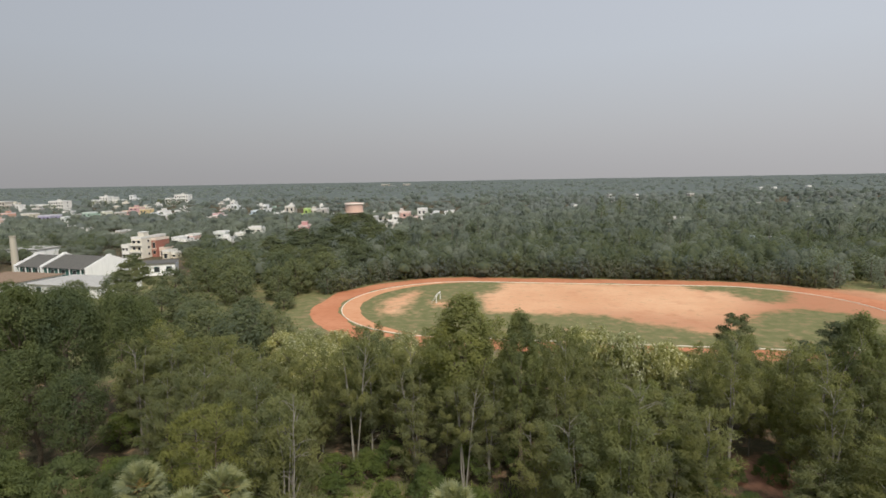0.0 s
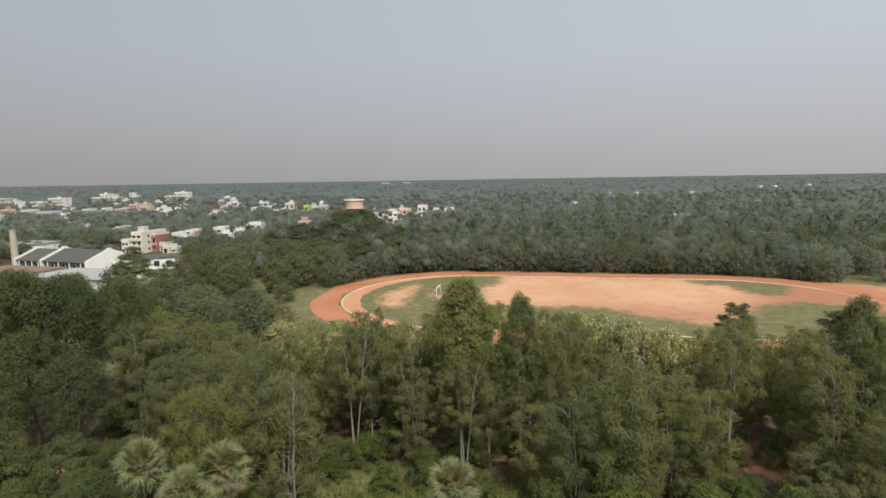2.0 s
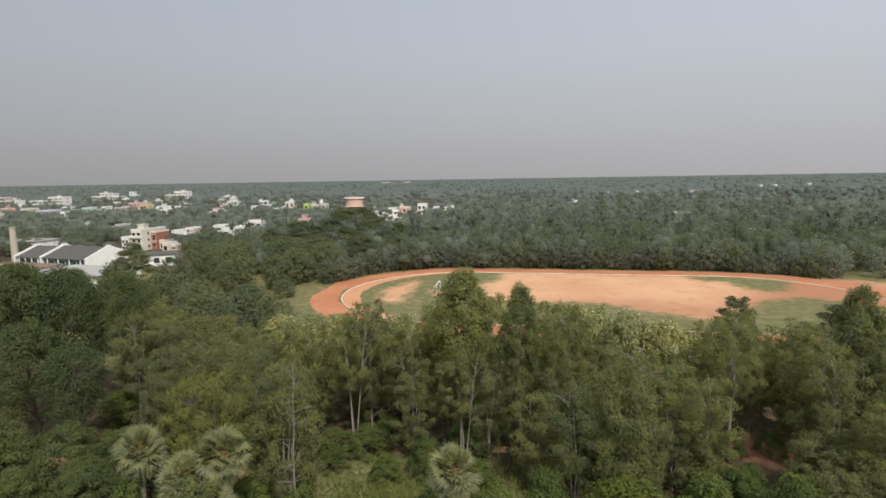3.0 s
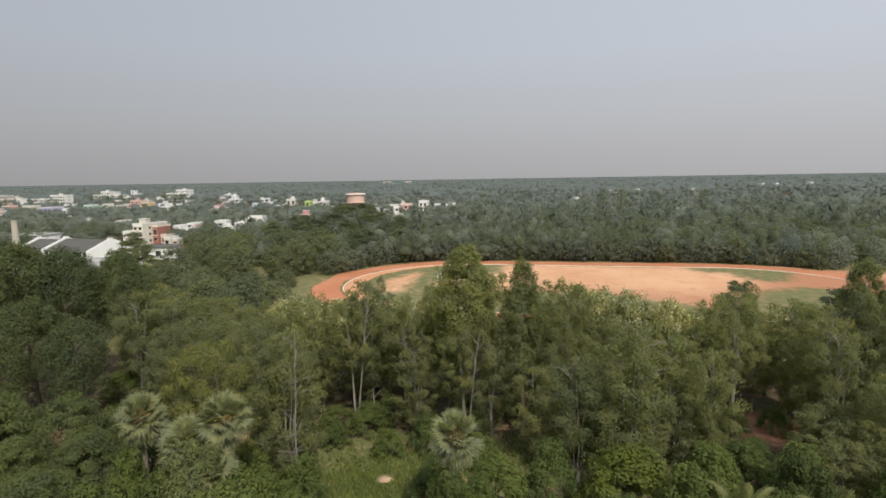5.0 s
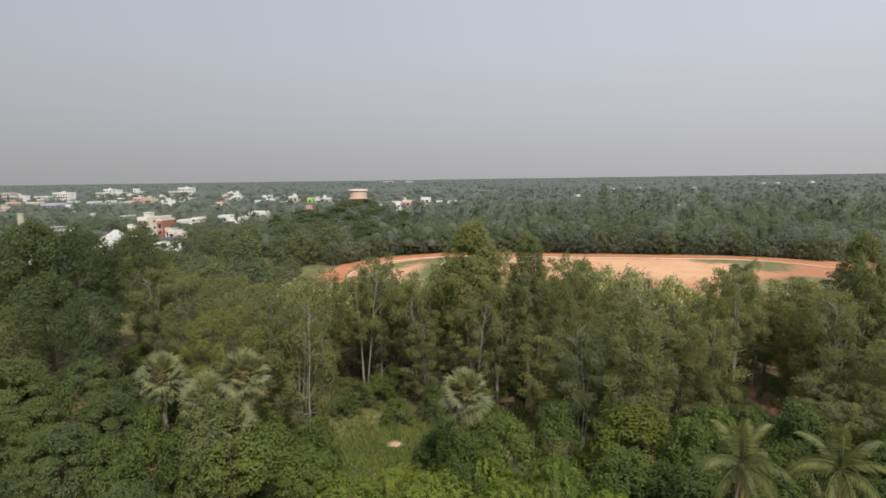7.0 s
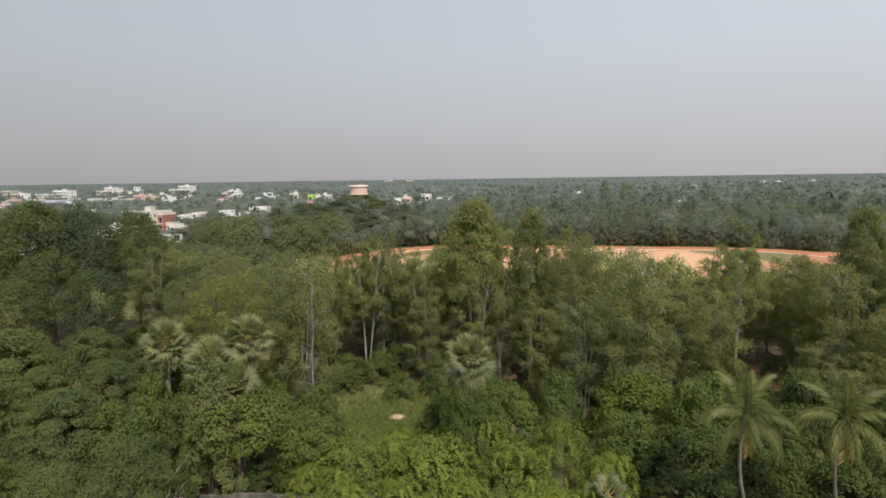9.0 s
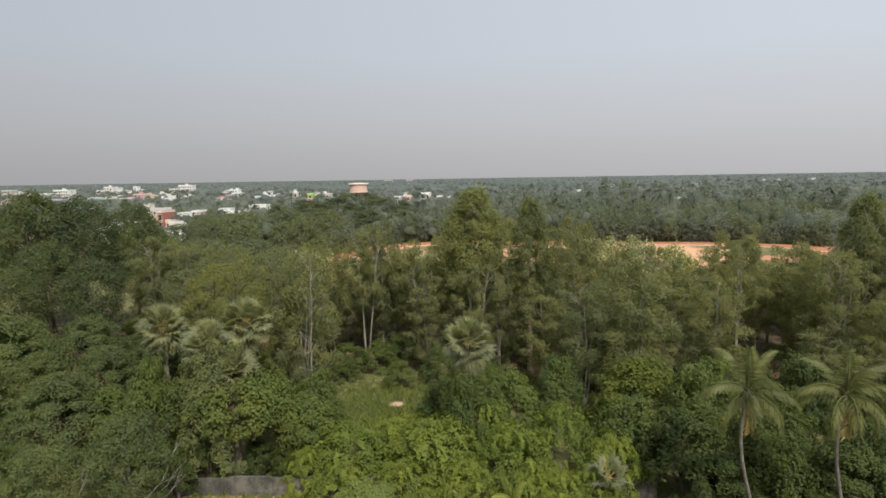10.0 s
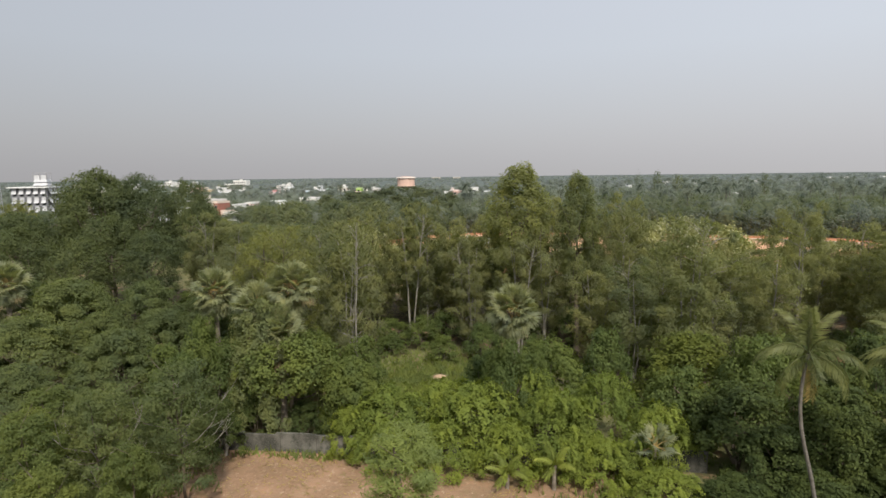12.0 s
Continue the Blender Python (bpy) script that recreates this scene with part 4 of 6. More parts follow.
CREAM, PINKISH, SALMON, LILAC = (0.66, 0.60, 0.48), (0.64, 0.33, 0.32), (0.62, 0.36, 0.27), (0.42, 0.38, 0.52)
MINT, LIMEG, SKYB, SNOW, BEIGE, ORANGE, YELLOW = (0.42, 0.56, 0.46), (0.44, 0.60, 0.16), (0.48, 0.58, 0.64), (0.78, 0.76, 0.71), (0.46, 0.42, 0.36), (0.36, 0.155, 0.115), (0.66, 0.52, 0.28)

house(-143.2, 242, 8.3, 9, 11.4, (0.74, 0.69, 0.58), 3, -8, "cream three-storey house with a stair tower", columns=2)
house(-135.2, 247, 5.6, 9, 8.2, ORANGE, 2, -8, "two-storey house with brick-red front and cream bands", roof_room=False, trim=(0.72, 0.60, 0.5), tank=False)
house(-139.8, 254, 6.0, 8, 9.0, (0.74, 0.66, 0.56), 2, -8, "cream house with long flat parapet behind the red front", roof_room=False)
house(-126.8, 240, 5.6, 6, 3.7, CREAM, 1, -8, "low cream outhouse beside the red house", roof_room=False, tank=False)
house(-143.4, 283, 8.0, 8, 5.2, SNOW, 1, -5, "low white house with stained parapet", roof_room=False)
house(-138.6, 290, 9.6, 8, 5.8, (0.66, 0.46, 0.40), 2, -5, "salmon and white house behind palms", roof_room=False, trim=SNOW)
house(-127.5, 300, 10.5, 8, 6.2, (0.62, 0.64, 0.58), 2, 4, "pale grey-white two-storey house", roof_room=False)
house(-119.3, 312, 16.7, 9, 7.4, (0.70, 0.68, 0.60), 2, 4, "long cream-white house with flat parapet", roof_room=False)
house(-116.6, 280, 4.7, 6, 6.0, SNOW, 2, 20, "narrow white house among palms", roof_room=False)
house(-345.7, 455, 19.5, 12, 8.0, LILAC, 2, -10, "lilac two-storey house with flat roof", roof_room=False)
house(-379.2, 478, 15.5, 10, 8.6, CREAM, 2, -10, "cream house with open terrace", roof_room=False)
house(-369, 440, 19, 10, 8.0, (0.64, 0.46, 0.38), 2, -10, "salmon and cream house with terraces")
house(-335.6, 395, 22, 10, 5.4, (0.66, 0.54, 0.42), 2, -10, "long low cream-orange house", roof_room=False)
house(-328.9, 492, 14.8, 11, 8.0, MINT, 2, -10, "pale green two-storey house with terrace", roof_room=False)
house(-322.3, 503, 8.8, 9, 8.2, (0.68, 0.66, 0.52), 2, -10, "cream-white house beside the green one", roof_room=False)
house(-326, 524, 12, 9, 6.2, BEIGE, 2, -10, "low beige house with flat roof", roof_room=False)
house(-326.0, 548, 18, 12, 11.4, (0.64, 0.40, 0.40), 3, -8, "pink and cream three-storey house with balconies", trim=(0.74, 0.58, 0.46))
house(-310.4, 540, 14.5, 11, 8.0, YELLOW, 2, -8, "yellow-orange two-storey house beside the pink one", roof_room=False, trim=(0.72, 0.60, 0.46))
house(-257.8, 484, 12, 10, 10.6, SNOW, 3, -12, "white house with a stepped roof")
house(-265.5, 478, 10.4, 9, 7.4, (0.74, 0.76, 0.78), 2, -12, "low pale house beside the white one", roof_room=False)
house(-306.6, 430, 7.0, 8, 8.0, (0.72, 0.74, 0.68), 2, 8, "small white house with roof posts", roof_room=False)
house(-271.4, 380, 7.2, 7, 5.2, (0.68, 0.66, 0.54), 1, 8, "small cream house among trees", roof_room=False)
house(-513.6, 690, 44, 14, 14.8, SNOW, 3, -5, "long white institutional block", tank=False)
house(-569, 690, 20, 12, 13.4, BEIGE, 3, -5, "grey-beige block at the edge of town", roof_room=False)
house(-510, 640, 10, 9, 10.6, SNOW, 2, -5, "small white block among trees", roof_room=False)
house(-518, 800, 25, 14, 16.8, SNOW, 3, 0, "distant white block with a tower")
house(-504, 812, 22, 14, 13.8, (0.70, 0.68, 0.62), 3, 0, "distant cream block with flat roof", roof_room=False)
house(-405.7, 800, 34, 14, 17.6, SNOW, 3, 0, "distant white block with a raised middle")
house(-529, 905, 14, 10, 14.0, (0.72, 0.72, 0.70), 3, 0, "far white block beyond the town", roof_room=False)
house(-207.5, 470, 10.6, 10, 8.6, (0.66, 0.34, 0.32), 2, 0, "pink two-storey house with stair room")
house(-204.4, 458, 20.4, 9, 5.6, (0.72, 0.56, 0.50), 1, 0, "low pale pink house with terrace", roof_room=False)
house(-246, 602, 8.0, 9, 13.4, SNOW, 3, 0, "white three-storey house with a canopy roof")
house(-235.6, 590, 11.5, 10, 9.2, (0.70, 0.72, 0.70), 2, 0, "pale grey-white house with terrace", roof_room=False)
house(-233.6, 560, 8.6, 8, 6.6, CREAM, 2, 0, "small cream house in the town", roof_room=False)
house(-186.2, 500, 10.7, 9, 7.0, SKYB, 2, 0, "pale blue two-storey house", roof_room=False)
house(-182.7, 531, 5.0, 8, 10.6, (0.74, 0.75, 0.74), 3, 0, "narrow white three-storey house", roof_room=False)
house(-153.0, 470, 6.4, 7, 6.2, SNOW, 2, 0, "small white house among trees", roof_room=False)
house(-160.4, 520, 14.3, 10, 9.6, (0.62, 0.58, 0.50), 2, 0, "cream two-storey terrace with flat roof", roof_room=False)
house(-164.3, 542, 6.0, 8, 11.4, SNOW, 3, 0, "slim white house behind the terrace")
house(-130.5, 470, 8.6, 9, 9.6, LIMEG, 2, 0, "lime green two-storey house among trees", trim=(0.5, 0.62, 0.28), roof_room=False, tank=False)
house(-126.0, 492, 11.4, 10, 9.8, (0.60, 0.56, 0.48), 2, 0, "beige two-storey house with parapet")
house(-114.0, 480, 10.2, 9, 9.0, (0.50, 0.46, 0.42), 2, 0, "grey-brown two-storey house with parapet", roof_room=False)
house(-85.4, 300, 8.9, 9, 10.8, PINKISH, 3, 5, "pink house beside coconut palms", trim=(0.66, 0.5, 0.46), columns=2)
house(-54.7, 436, 11.0, 9, 7.0, CREAM, 2, -6, "cream house with terrace posts", roof_room=False)
house(-60.6, 410, 8.7, 8, 6.0, (0.50, 0.48, 0.44), 2, -6, "unpainted grey two-storey house", roof_room=False)
house(-47.3, 442, 6.2, 8, 9.6, (0.68, 0.58, 0.52), 2, -6, "pale pink house with a stair room")
house(-38.2, 425, 12.4, 10, 8.0, (0.68, 0.44, 0.38), 2, -6, "salmon two-storey house with balcony", trim=(0.74, 0.6, 0.54), roof_room=False)
house(-25.4, 440, 14.0, 10, 9.6, SNOW, 2, -6, "white two-storey house with water tank", roof_room=False)
house(-16.4, 457, 9.1, 9, 6.2, (0.66, 0.68, 0.68), 2, -6, "low pale house at the edge of town", roof_room=False)
house(-46.9, 400, 7.7, 8, 7.4, SNOW, 2, 6, "small white house with flat roof", roof_room=False)
house(-43.8, 372, 11.7, 8, 4.4, (0.74, 0.70, 0.62), 1, 6, "low whitewashed house with stained wall", roof_room=False)
house(-56.5, 380, 5.8, 7, 5.8, SNOW, 1, 6, "small whitewashed one-storey house", roof_room=False)
house(-25.7, 400, 6.0, 7, 4.6, SNOW, 1, 6, "low white roof among trees", roof_room=False, tank=False)
EXTRA = [(-410, 470, 14, 8, CREAM), (-425, 520, 18, 9, SALMON), (-395, 560, 14, 8, SNOW), (-470, 620, 18, 9, BEIGE), (-450, 740, 18, 10, CREAM), (-380, 690, 14, 9, SNOW),
         (-240, 560, 10, 7, (0.62, 0.5, 0.46)), (-225, 640, 12, 8, SNOW), (-150, 600, 10, 8, SNOW), (-196, 580, 10, 7, MINT), (-300, 600, 12, 8, SNOW), (-355, 620, 14, 9, CREAM), (-290, 690, 14, 9, BEIGE),
         (-330, 800, 16, 10, SNOW), (-620, 760, 22, 11, CREAM), (-8, 470, 8, 6, SNOW), (-70, 470, 8, 6, CREAM), (-95, 520, 10, 8, SNOW), (-205, 330, 7, 5, BEIGE), (-240, 352, 8, 5, CREAM)]
for i, (hx, hy, hw, hh, hc) in enumerate(EXTRA):
    house(hx, hy, hw, 9, hh, hc, 2 if hh > 6 else 1, (i * 37 % 30) - 15, "small plastered town house among trees", seed=i, roof_room=hh > 6)
for hx, hy, hw, hh, hc in ((126.2, 240, 3.8, 7.2, SKYB), (134.8, 236, 2.8, 6.6, SNOW), (249, 480, 8, 9.4, SNOW), (95.6, 470, 5, 11, SNOW), (188, 700, 8, 11, SNOW), (217, 700, 6, 11, SNOW), (283, 700, 10, 10.4, BEIGE), (474, 900, 8, 12, SNOW), (496, 900, 10, 12, SNOW), (575, 950, 11, 12, SNOW),
                           (215, 350, 4, 7.6, SNOW), (285, 420, 10, 8.2, BEIGE), (276, 384, 12, 7.6, BEIGE), (255, 430, 5, 8.6, SNOW), (132, 350, 5, 8, BEIGE), (140, 345, 4, 7.6, SNOW), (-272, 2200, 60, 15.5, BEIGE), (-215, 2210, 50, 15, BEIGE)):
    house(hx, hy, hw, 7, hh * 0.86, hc, 2 if hh > 7 else 1, 10, "small white house half hidden in the woods", roof_room=False, tank=False)


def water_tower(x, y):
    root = tagged(new("water_tower"), "round salmon-pink concrete water tower above the trees", "water tower")
    root.matrix_basis = pose(x, y, 0) @ Matrix.Diagonal((0.88, 0.88, 1.0, 1.0))

    def ring(r0, r1, z0, z1, n=28):
        bm = bmesh.new()
        bmesh.ops.create_cone(bm, segments=n, radius1=r0, radius2=r1, depth=z1 - z0, cap_ends=True, matrix=pose(0, 0, (z0 + z1) / 2))
        return bm
    for k in range(8):
        w = k * math.pi / 4
        part("column", boxed(4.6 * math.cos(w) - 0.3, 4.6 * math.cos(w) + 0.3, 4.6 * math.sin(w) - 0.3, 4.6 * math.sin(w) + 0.3, -0.3, 11.5), paint((0.6, 0.42, 0.34)), root)
    part("brace", ring(5.0, 5.0, 5.4, 5.9), paint((0.6, 0.42, 0.34)), root)
    part("bowl", ring(5.2, 6.3, 11.5, 12.9), paint((0.66, 0.46, 0.37)), root)
    part("drum", ring(6.1, 6.3, 12.903, 17.6), paint((0.68, 0.47, 0.38)), root)
    part("gallery", ring(7.0, 7.0, 12.6, 12.88), paint((0.7, 0.55, 0.45)), root)
    part("roof", ring(7.1, 6.9, 17.603, 18.3), paint((0.78, 0.68, 0.60)), root)
    part("cap", ring(6.2, 2.0, 18.303, 18.7), paint((0.5, 0.34, 0.28)), root)


water_tower(-65.4, 352)


def gable_shed(x, y, w, d, eave, ridge, turn):
    """A long factory shed with dark sheet roof and white gable ends; its ridge runs along x."""
    root = tagged(new("factory_shed"), "factory shed with dark grey sheet roof and white gable ends", "shed")
    root.matrix_basis = pose(x, y, 0, 0, 0, turn)
    part("wall", boxed(-w / 2 + 0.2, w / 2 - 0.2, 0.2, d - 0.2, -0.3, eave - 0.05), GREEN_WALL, root, "green sheet-clad wall")
    for side, (a, b) in (("front", (-0.5, d / 2)), ("back", (d + 0.5, d / 2))):
        za = eave - 0.25
        n = int(w / 1.1)
        for i in range(n):
            bm = bmesh.new()
            x0, x1 = -w / 2 + w * i / n, -w / 2 + w * (i + 1) / n
            up = 0.05 if i % 2 else 0.0
            vs = [bm.verts.new(p) for p in ((x0, a, za + up), (x1, a, za + up), (x1, b, ridge + up), (x0, b, ridge + up), (x0, a, za + up - 0.08), (x1, a, za + up - 0.08), (x1, b, ridge + up - 0.08), (x0, b, ridge + up - 0.08))]
            for q in ((0, 1, 2, 3), (7, 6, 5, 4), (0, 4, 5, 1), (2, 6, 7, 3), (1, 5, 6, 2), (3, 7, 4, 0)):
                bm.faces.new([vs[k] for k in q])
            part("roof_sheet", bm, GREY_ROOF, root)
    for sx in (-1, 1):
        bm = bmesh.new()
        x0, x1 = sorted((sx * (w / 2 + 0.02), sx * (w / 2 + 0.4)))
        prof = [(-0.9, -0.3), (d + 0.9, -0.3), (d + 0.9, eave + 0.35), (d * 0.56, ridge + 0.3), (d * 0.55, ridge + 0.75), (d * 0.45, ridge + 0.75), (d * 0.44, ridge + 0.3), (-0.9, eave + 0.35)]
        lo, hi = [bm.verts.new((x0, p, q)) for p, q in prof], [bm.verts.new((x1, p, q)) for p, q in prof]
        bm.faces.new(lo[::-1])
        bm.faces.new(hi)
        for i in range(len(prof)):
            j = (i + 1) % len(prof)
            bm.faces.new((lo[i], lo[j], hi[j], hi[i]))
        bmesh.ops.recalc_face_normals(bm, faces=bm.faces)
        part("gable_wall", bm, WHITE, root, "white plastered gable wall")
    for k in range(4):
        cx = -w / 2 + w * (k + 0.5) / 4
        part("post", boxed(cx - 0.15, cx + 0.15, -0.45, -0.2, -0.3, eave - 0.4), WHITE, root)
        win = part("window", boxed(cx + 0.8, cx + 2.8, 0.14, 0.196, eave * 0.35, eave * 0.8), WHITE, root)
        part("pane", boxed(cx + 0.9, cx + 2.7, 0.11, 0.138, eave * 0.38, eave * 0.77), DARK, win)
    return root


gable_shed(-137.8, 190.6, 22, 17, 4.0, 7.3, -19)
gable_shed(-155.2, 196.8, 13.4, 16, 3.8, 6.9, -19)


def flat_shed(x, y, w, d, h, roof, turn, label):
    root = tagged(new("low_shed"), label, "shed")
    root.matrix_basis = pose(x, y, 0, 0, 0, turn)
    part("wall", boxed(-w / 2, w / 2, 0, d, -0.3, h - 0.3), WHITE, root)
    n = int(w / 1.1)
    for i in range(n):
        part("roof_sheet", boxed(-w / 2 - 0.5 + (w + 1) * i / n, -w / 2 - 0.5 + (w + 1) * (i + 1) / n - 0.02, -0.6, d + 0.6, h - 0.295 + 0.05 * (i % 2), h - 0.15 + 0.05 * (i % 2)), roof, root)
    for k in range(3):
        cx = -w / 2 + w * (k + 0.5) / 3
        win = part("window", boxed(cx - 0.9, cx + 0.9, -0.05, -0.004, 1.1, h * 0.7), GREEN_WALL, root)
        part("pane", boxed(cx - 0.8, cx + 0.8, -0.07, -0.052, 1.2, h * 0.66), DARK, win)


flat_shed(-117, 160, 27, 16, 3.6, PALE_ROOF, -14, "low shed with pale grey sheet roof")
flat_shed(-147, 168, 24, 16, 3.6, BROWN_ROOF, -14, "low shed with rusty brown roof")
flat_shed(-186, 232, 16, 12, 6.0, PALE_ROOF, -10, "grey corrugated storage shed")
flat_shed(-108, 196, 12, 10, 4.4, GREY_ROOF, 20, "small shed with dark sheet roof")


def chimney(x, y, h):
    root = tagged(new("factory_chimney"), "tapered cream factory chimney", "chimney")
    root.matrix_basis = pose(x, y, 0)
    part("shaft", quads("shaft", *tube_arrays([(0, 0, -0.3), (0, 0, h * 0.5), (0, 0, h)], [1.35, 1.2, 1.05], 16), paint((0.46, 0.42, 0.34))), None, root)
    part("rim", quads("rim", *tube_arrays([(0, 0, h - 0.5), (0, 0, h - 0.25), (0, 0, h + 0.05)], [1.2, 1.25, 1.2], 16), paint((0.40, 0.36, 0.29))), None, root)


chimney(-171, 210, 13.6)


def awning_block(x, y, turn):
    """A dark-walled block with rows of flared white sunshades, a broad roof slab and an open-topped tower."""
    root = tagged(new("apartment_block"), "grey concrete block with flared white sunshades and rooftop tower", "building")
    root.matrix_basis = pose(x, y, 0, 0, 0, turn)
    w, d, h = 12.4, 11.0, 16.6
    grey, dim, shade = paint((0.30, 0.30, 0.31)), paint((0.22, 0.22, 0.235)), paint((0.54, 0.54, 0.55))
    part("wall", boxed(-w / 2, w / 2, 0, d, -0.3, h - 0.6), dim, root)
    part("roof", boxed(-w / 2 - 0.8, w / 2 + 0.8, -1.6, d + 0.8, h - 0.597, h - 0.2, bevel=0.04), WHITE, root)

    def awning(a, b, z1, along):
        """A hanging shade that curves outward at its foot; along 0: on the front, 1: on the right end."""
        prof = [(0.0, z1), (0.30, z1), (0.36, z1 - 1.0), (0.62, z1 - 1.7), (1.25, z1 - 2.35), (1.15, z1 - 2.42), (0.5, z1 - 1.8), (0.25, z1 - 1.1), (0.0, z1 - 1.1)]
        bm = bmesh.new()
        rows = []
        for e in (a, b):
            mid = (a + b) / 2
            rows.append([bm.verts.new((e + (e - mid) * 0.16 * p, -p - 0.004, q) if not along else (w / 2 + p + 0.004, e + (e - mid) * 0.16 * p, q)) for p, q in prof])
        bm.faces.new(rows[0])
        bm.faces.new(rows[1][::-1])
        for i in range(len(prof)):
            j = (i + 1) % len(prof)
            bm.faces.new((rows[0][j], rows[0][i], rows[1][i], rows[1][j]))
        bmesh.ops.recalc_face_normals(bm, faces=bm.faces)
        part("sunshade", bm, shade, root)

    for s in range(4):
        z1 = h - 0.62 - s * 3.6
        for k in range(5):
            a = -w / 2 + w * k / 5 + 0.55
            b = a + w / 5 - 1.1
            awning(a, b, z1, 0)
            win = part("window", boxed(a + 0.05, b - 0.05, -0.04, -0.006, z1 - 3.2, z1 - 1.3), grey, root)
            part("pane", boxed(a + 0.15, b - 0.15, -0.06, -0.042, z1 - 3.1, z1 - 1.4), GLASS, win)
        for a, b in ((1.2, 4.6), (6.2, 9.6)):
            awning(a, b, z1, 1)
        part("floor_band", boxed(-w / 2 - 0.1, w / 2 + 0.1, -0.35, -0.07, z1 - 3.62, z1 - 3.25), grey, root)
    x0, x1, y0, y1 = w / 2 - 5.6, w / 2 - 0.6, 3.0, 8.0
    part("stair_tower", boxed(x0 + 0.5, x1 - 0.5, y0 + 0.5, y1 - 0.5, h - 0.197, h + 2.6), grey, root)
    for z in (0.5, 1.9):
        skirt = bmesh.new()
        bmesh.ops.create_cone(skirt, segments=4, radius1=4.0 - 0.2 * z, radius2=2.9, depth=1.1, cap_ends=True, matrix=pose((x0 + x1) / 2, (y0 + y1) / 2, h + z + 0.35, 0, 0, 45))
        part("tower_skirt", skirt, shade, root)
    for px, py in ((x0 + 0.2, y0 + 0.2), (x1 - 0.2, y0 + 0.2), (x0 + 0.2, y1 - 0.2), (x1 - 0.2, y1 - 0.2), ((x0 + x1) / 2, y0 + 0.2)):
        part("tower_post", boxed(px - 0.14, px + 0.14, py - 0.14, py + 0.14, h + 2.603, h + 5.2), grey, root)
    part("tower_panel", boxed(x0 + 0.35, x1 - 0.35, y0 + 0.5, y0 + 0.6, h + 2.603, h + 4.4), shade, root)
    for py in (y0 + 0.2, y1 - 0.2):
        part("tower_beam", boxed(x0, x1, py - 0.16, py + 0.16, h + 5.203, h + 5.45), grey, root)


awning_block(-188.5, 200, 22)


def lattice_mast(x, y, h):
    root = tagged(new("lattice_mast"), "tall galvanised steel lattice mast", "mast")
    root.matrix_basis = pose(x, y, 0)
    b = 0.9
    for sx, sy in ((-1, -1), (1, -1), (1, 1), (-1, 1)):
        part("leg", quads("leg", *tube_arrays([(sx * b, sy * b, -0.3), (sx * b * 0.7, sy * b * 0.7, h / 2), (sx * b * 0.35, sy * b * 0.35, h)], [0.14, 0.12, 0.1], 5), STEEL), None, root)
    for k in range(15):
        z0, z1 = h * k / 15, h * (k + 1) / 15
        q0, q1 = b * (1 - 0.65 * z0 / h), b * (1 - 0.65 * z1 / h)
        sides = [((-1, -1), (1, -1)), ((1, -1), (1, 1)), ((1, 1), (-1, 1)), ((-1, 1), (-1, -1))]
        part("brace", quads("brace", *joined([tube_arrays([(c0[0] * q0, c0[1] * q0, z0), (c1[0] * q1, c1[1] * q1, z1)], [0.06, 0.06], 4) for c0, c1 in sides]), STEEL), None, root)


lattice_mast(-202, 200, 28.0)


# ---- plants set out over the place ----
PLOTS = {}


def plant(kind, x, y, h, r, label=""):
    PLOTS.setdefault(kind, []).append((x, y, h, r, label))


for row in ((-55, 66, 20.3, 6.2), (-49.5, 68, 19.6, 5.4), (-44.6, 71, 18.7, 4.4), (-58.5, 72, 19.6, 5.6), (-48.4, 60, 14.7, 4.8), (-40.6, 56, 13.3, 4.0), (-47, 52.5, 12.7, 3.8), (-56.5, 55, 13.6, 4.6),
            (-63, 62, 14.6, 5.5), (-70, 70, 14.4, 6), (-62, 84, 17.0, 6), (-74, 88, 17.2, 6), (-52.5, 88, 14.6, 5)):
    plant("mango", *row)
for row in ((-39.8, 42.5, 10.8, 5.0), (-33.5, 44.5, 10.2, 4.0), (-38.5, 36, 8.7, 5.0), (-29.5, 35, 8.3, 4.2), (-33.5, 29.5, 7.0, 4.0), (-48, 45, 10.5, 5.0), (-45, 35, 8.5, 4.6), (-29.4, 40.2, 8.6, 3.4), (-34.6, 39.4, 8.4, 3.2), (-42.4, 47.6, 9.2, 3.6), (-29.8, 47.8, 8.4, 3.4), (-26.6, 44.6, 8.0, 3.0)):
    plant("rain", *row)
GUMS_FRONT = ((-29.5, 60, 13.2, 3.6), (-20.5, 52.5, 14.2, 3.5), (-14.3, 45, 15.0, 3.3), (-16.6, 60, 15.0, 3), (-10.3, 63.5, 16.0, 2.9), (-6.2, 64.5, 13.8, 3.2), (4.3, 66, 16.3, 3.2), (13.3, 66, 14.8, 3.4), (15.4, 60, 9.6, 3.3), (11.3, 57, 16.8, 2.8), (7.9, 50.5, 10.3, 2.9), (3.5, 57.5, 13.3, 3.1), (-4.4, 57, 9.6, 2.6), (10.8, 56, 10.2, 3.1), (22.2, 56, 11.2, 3.2))
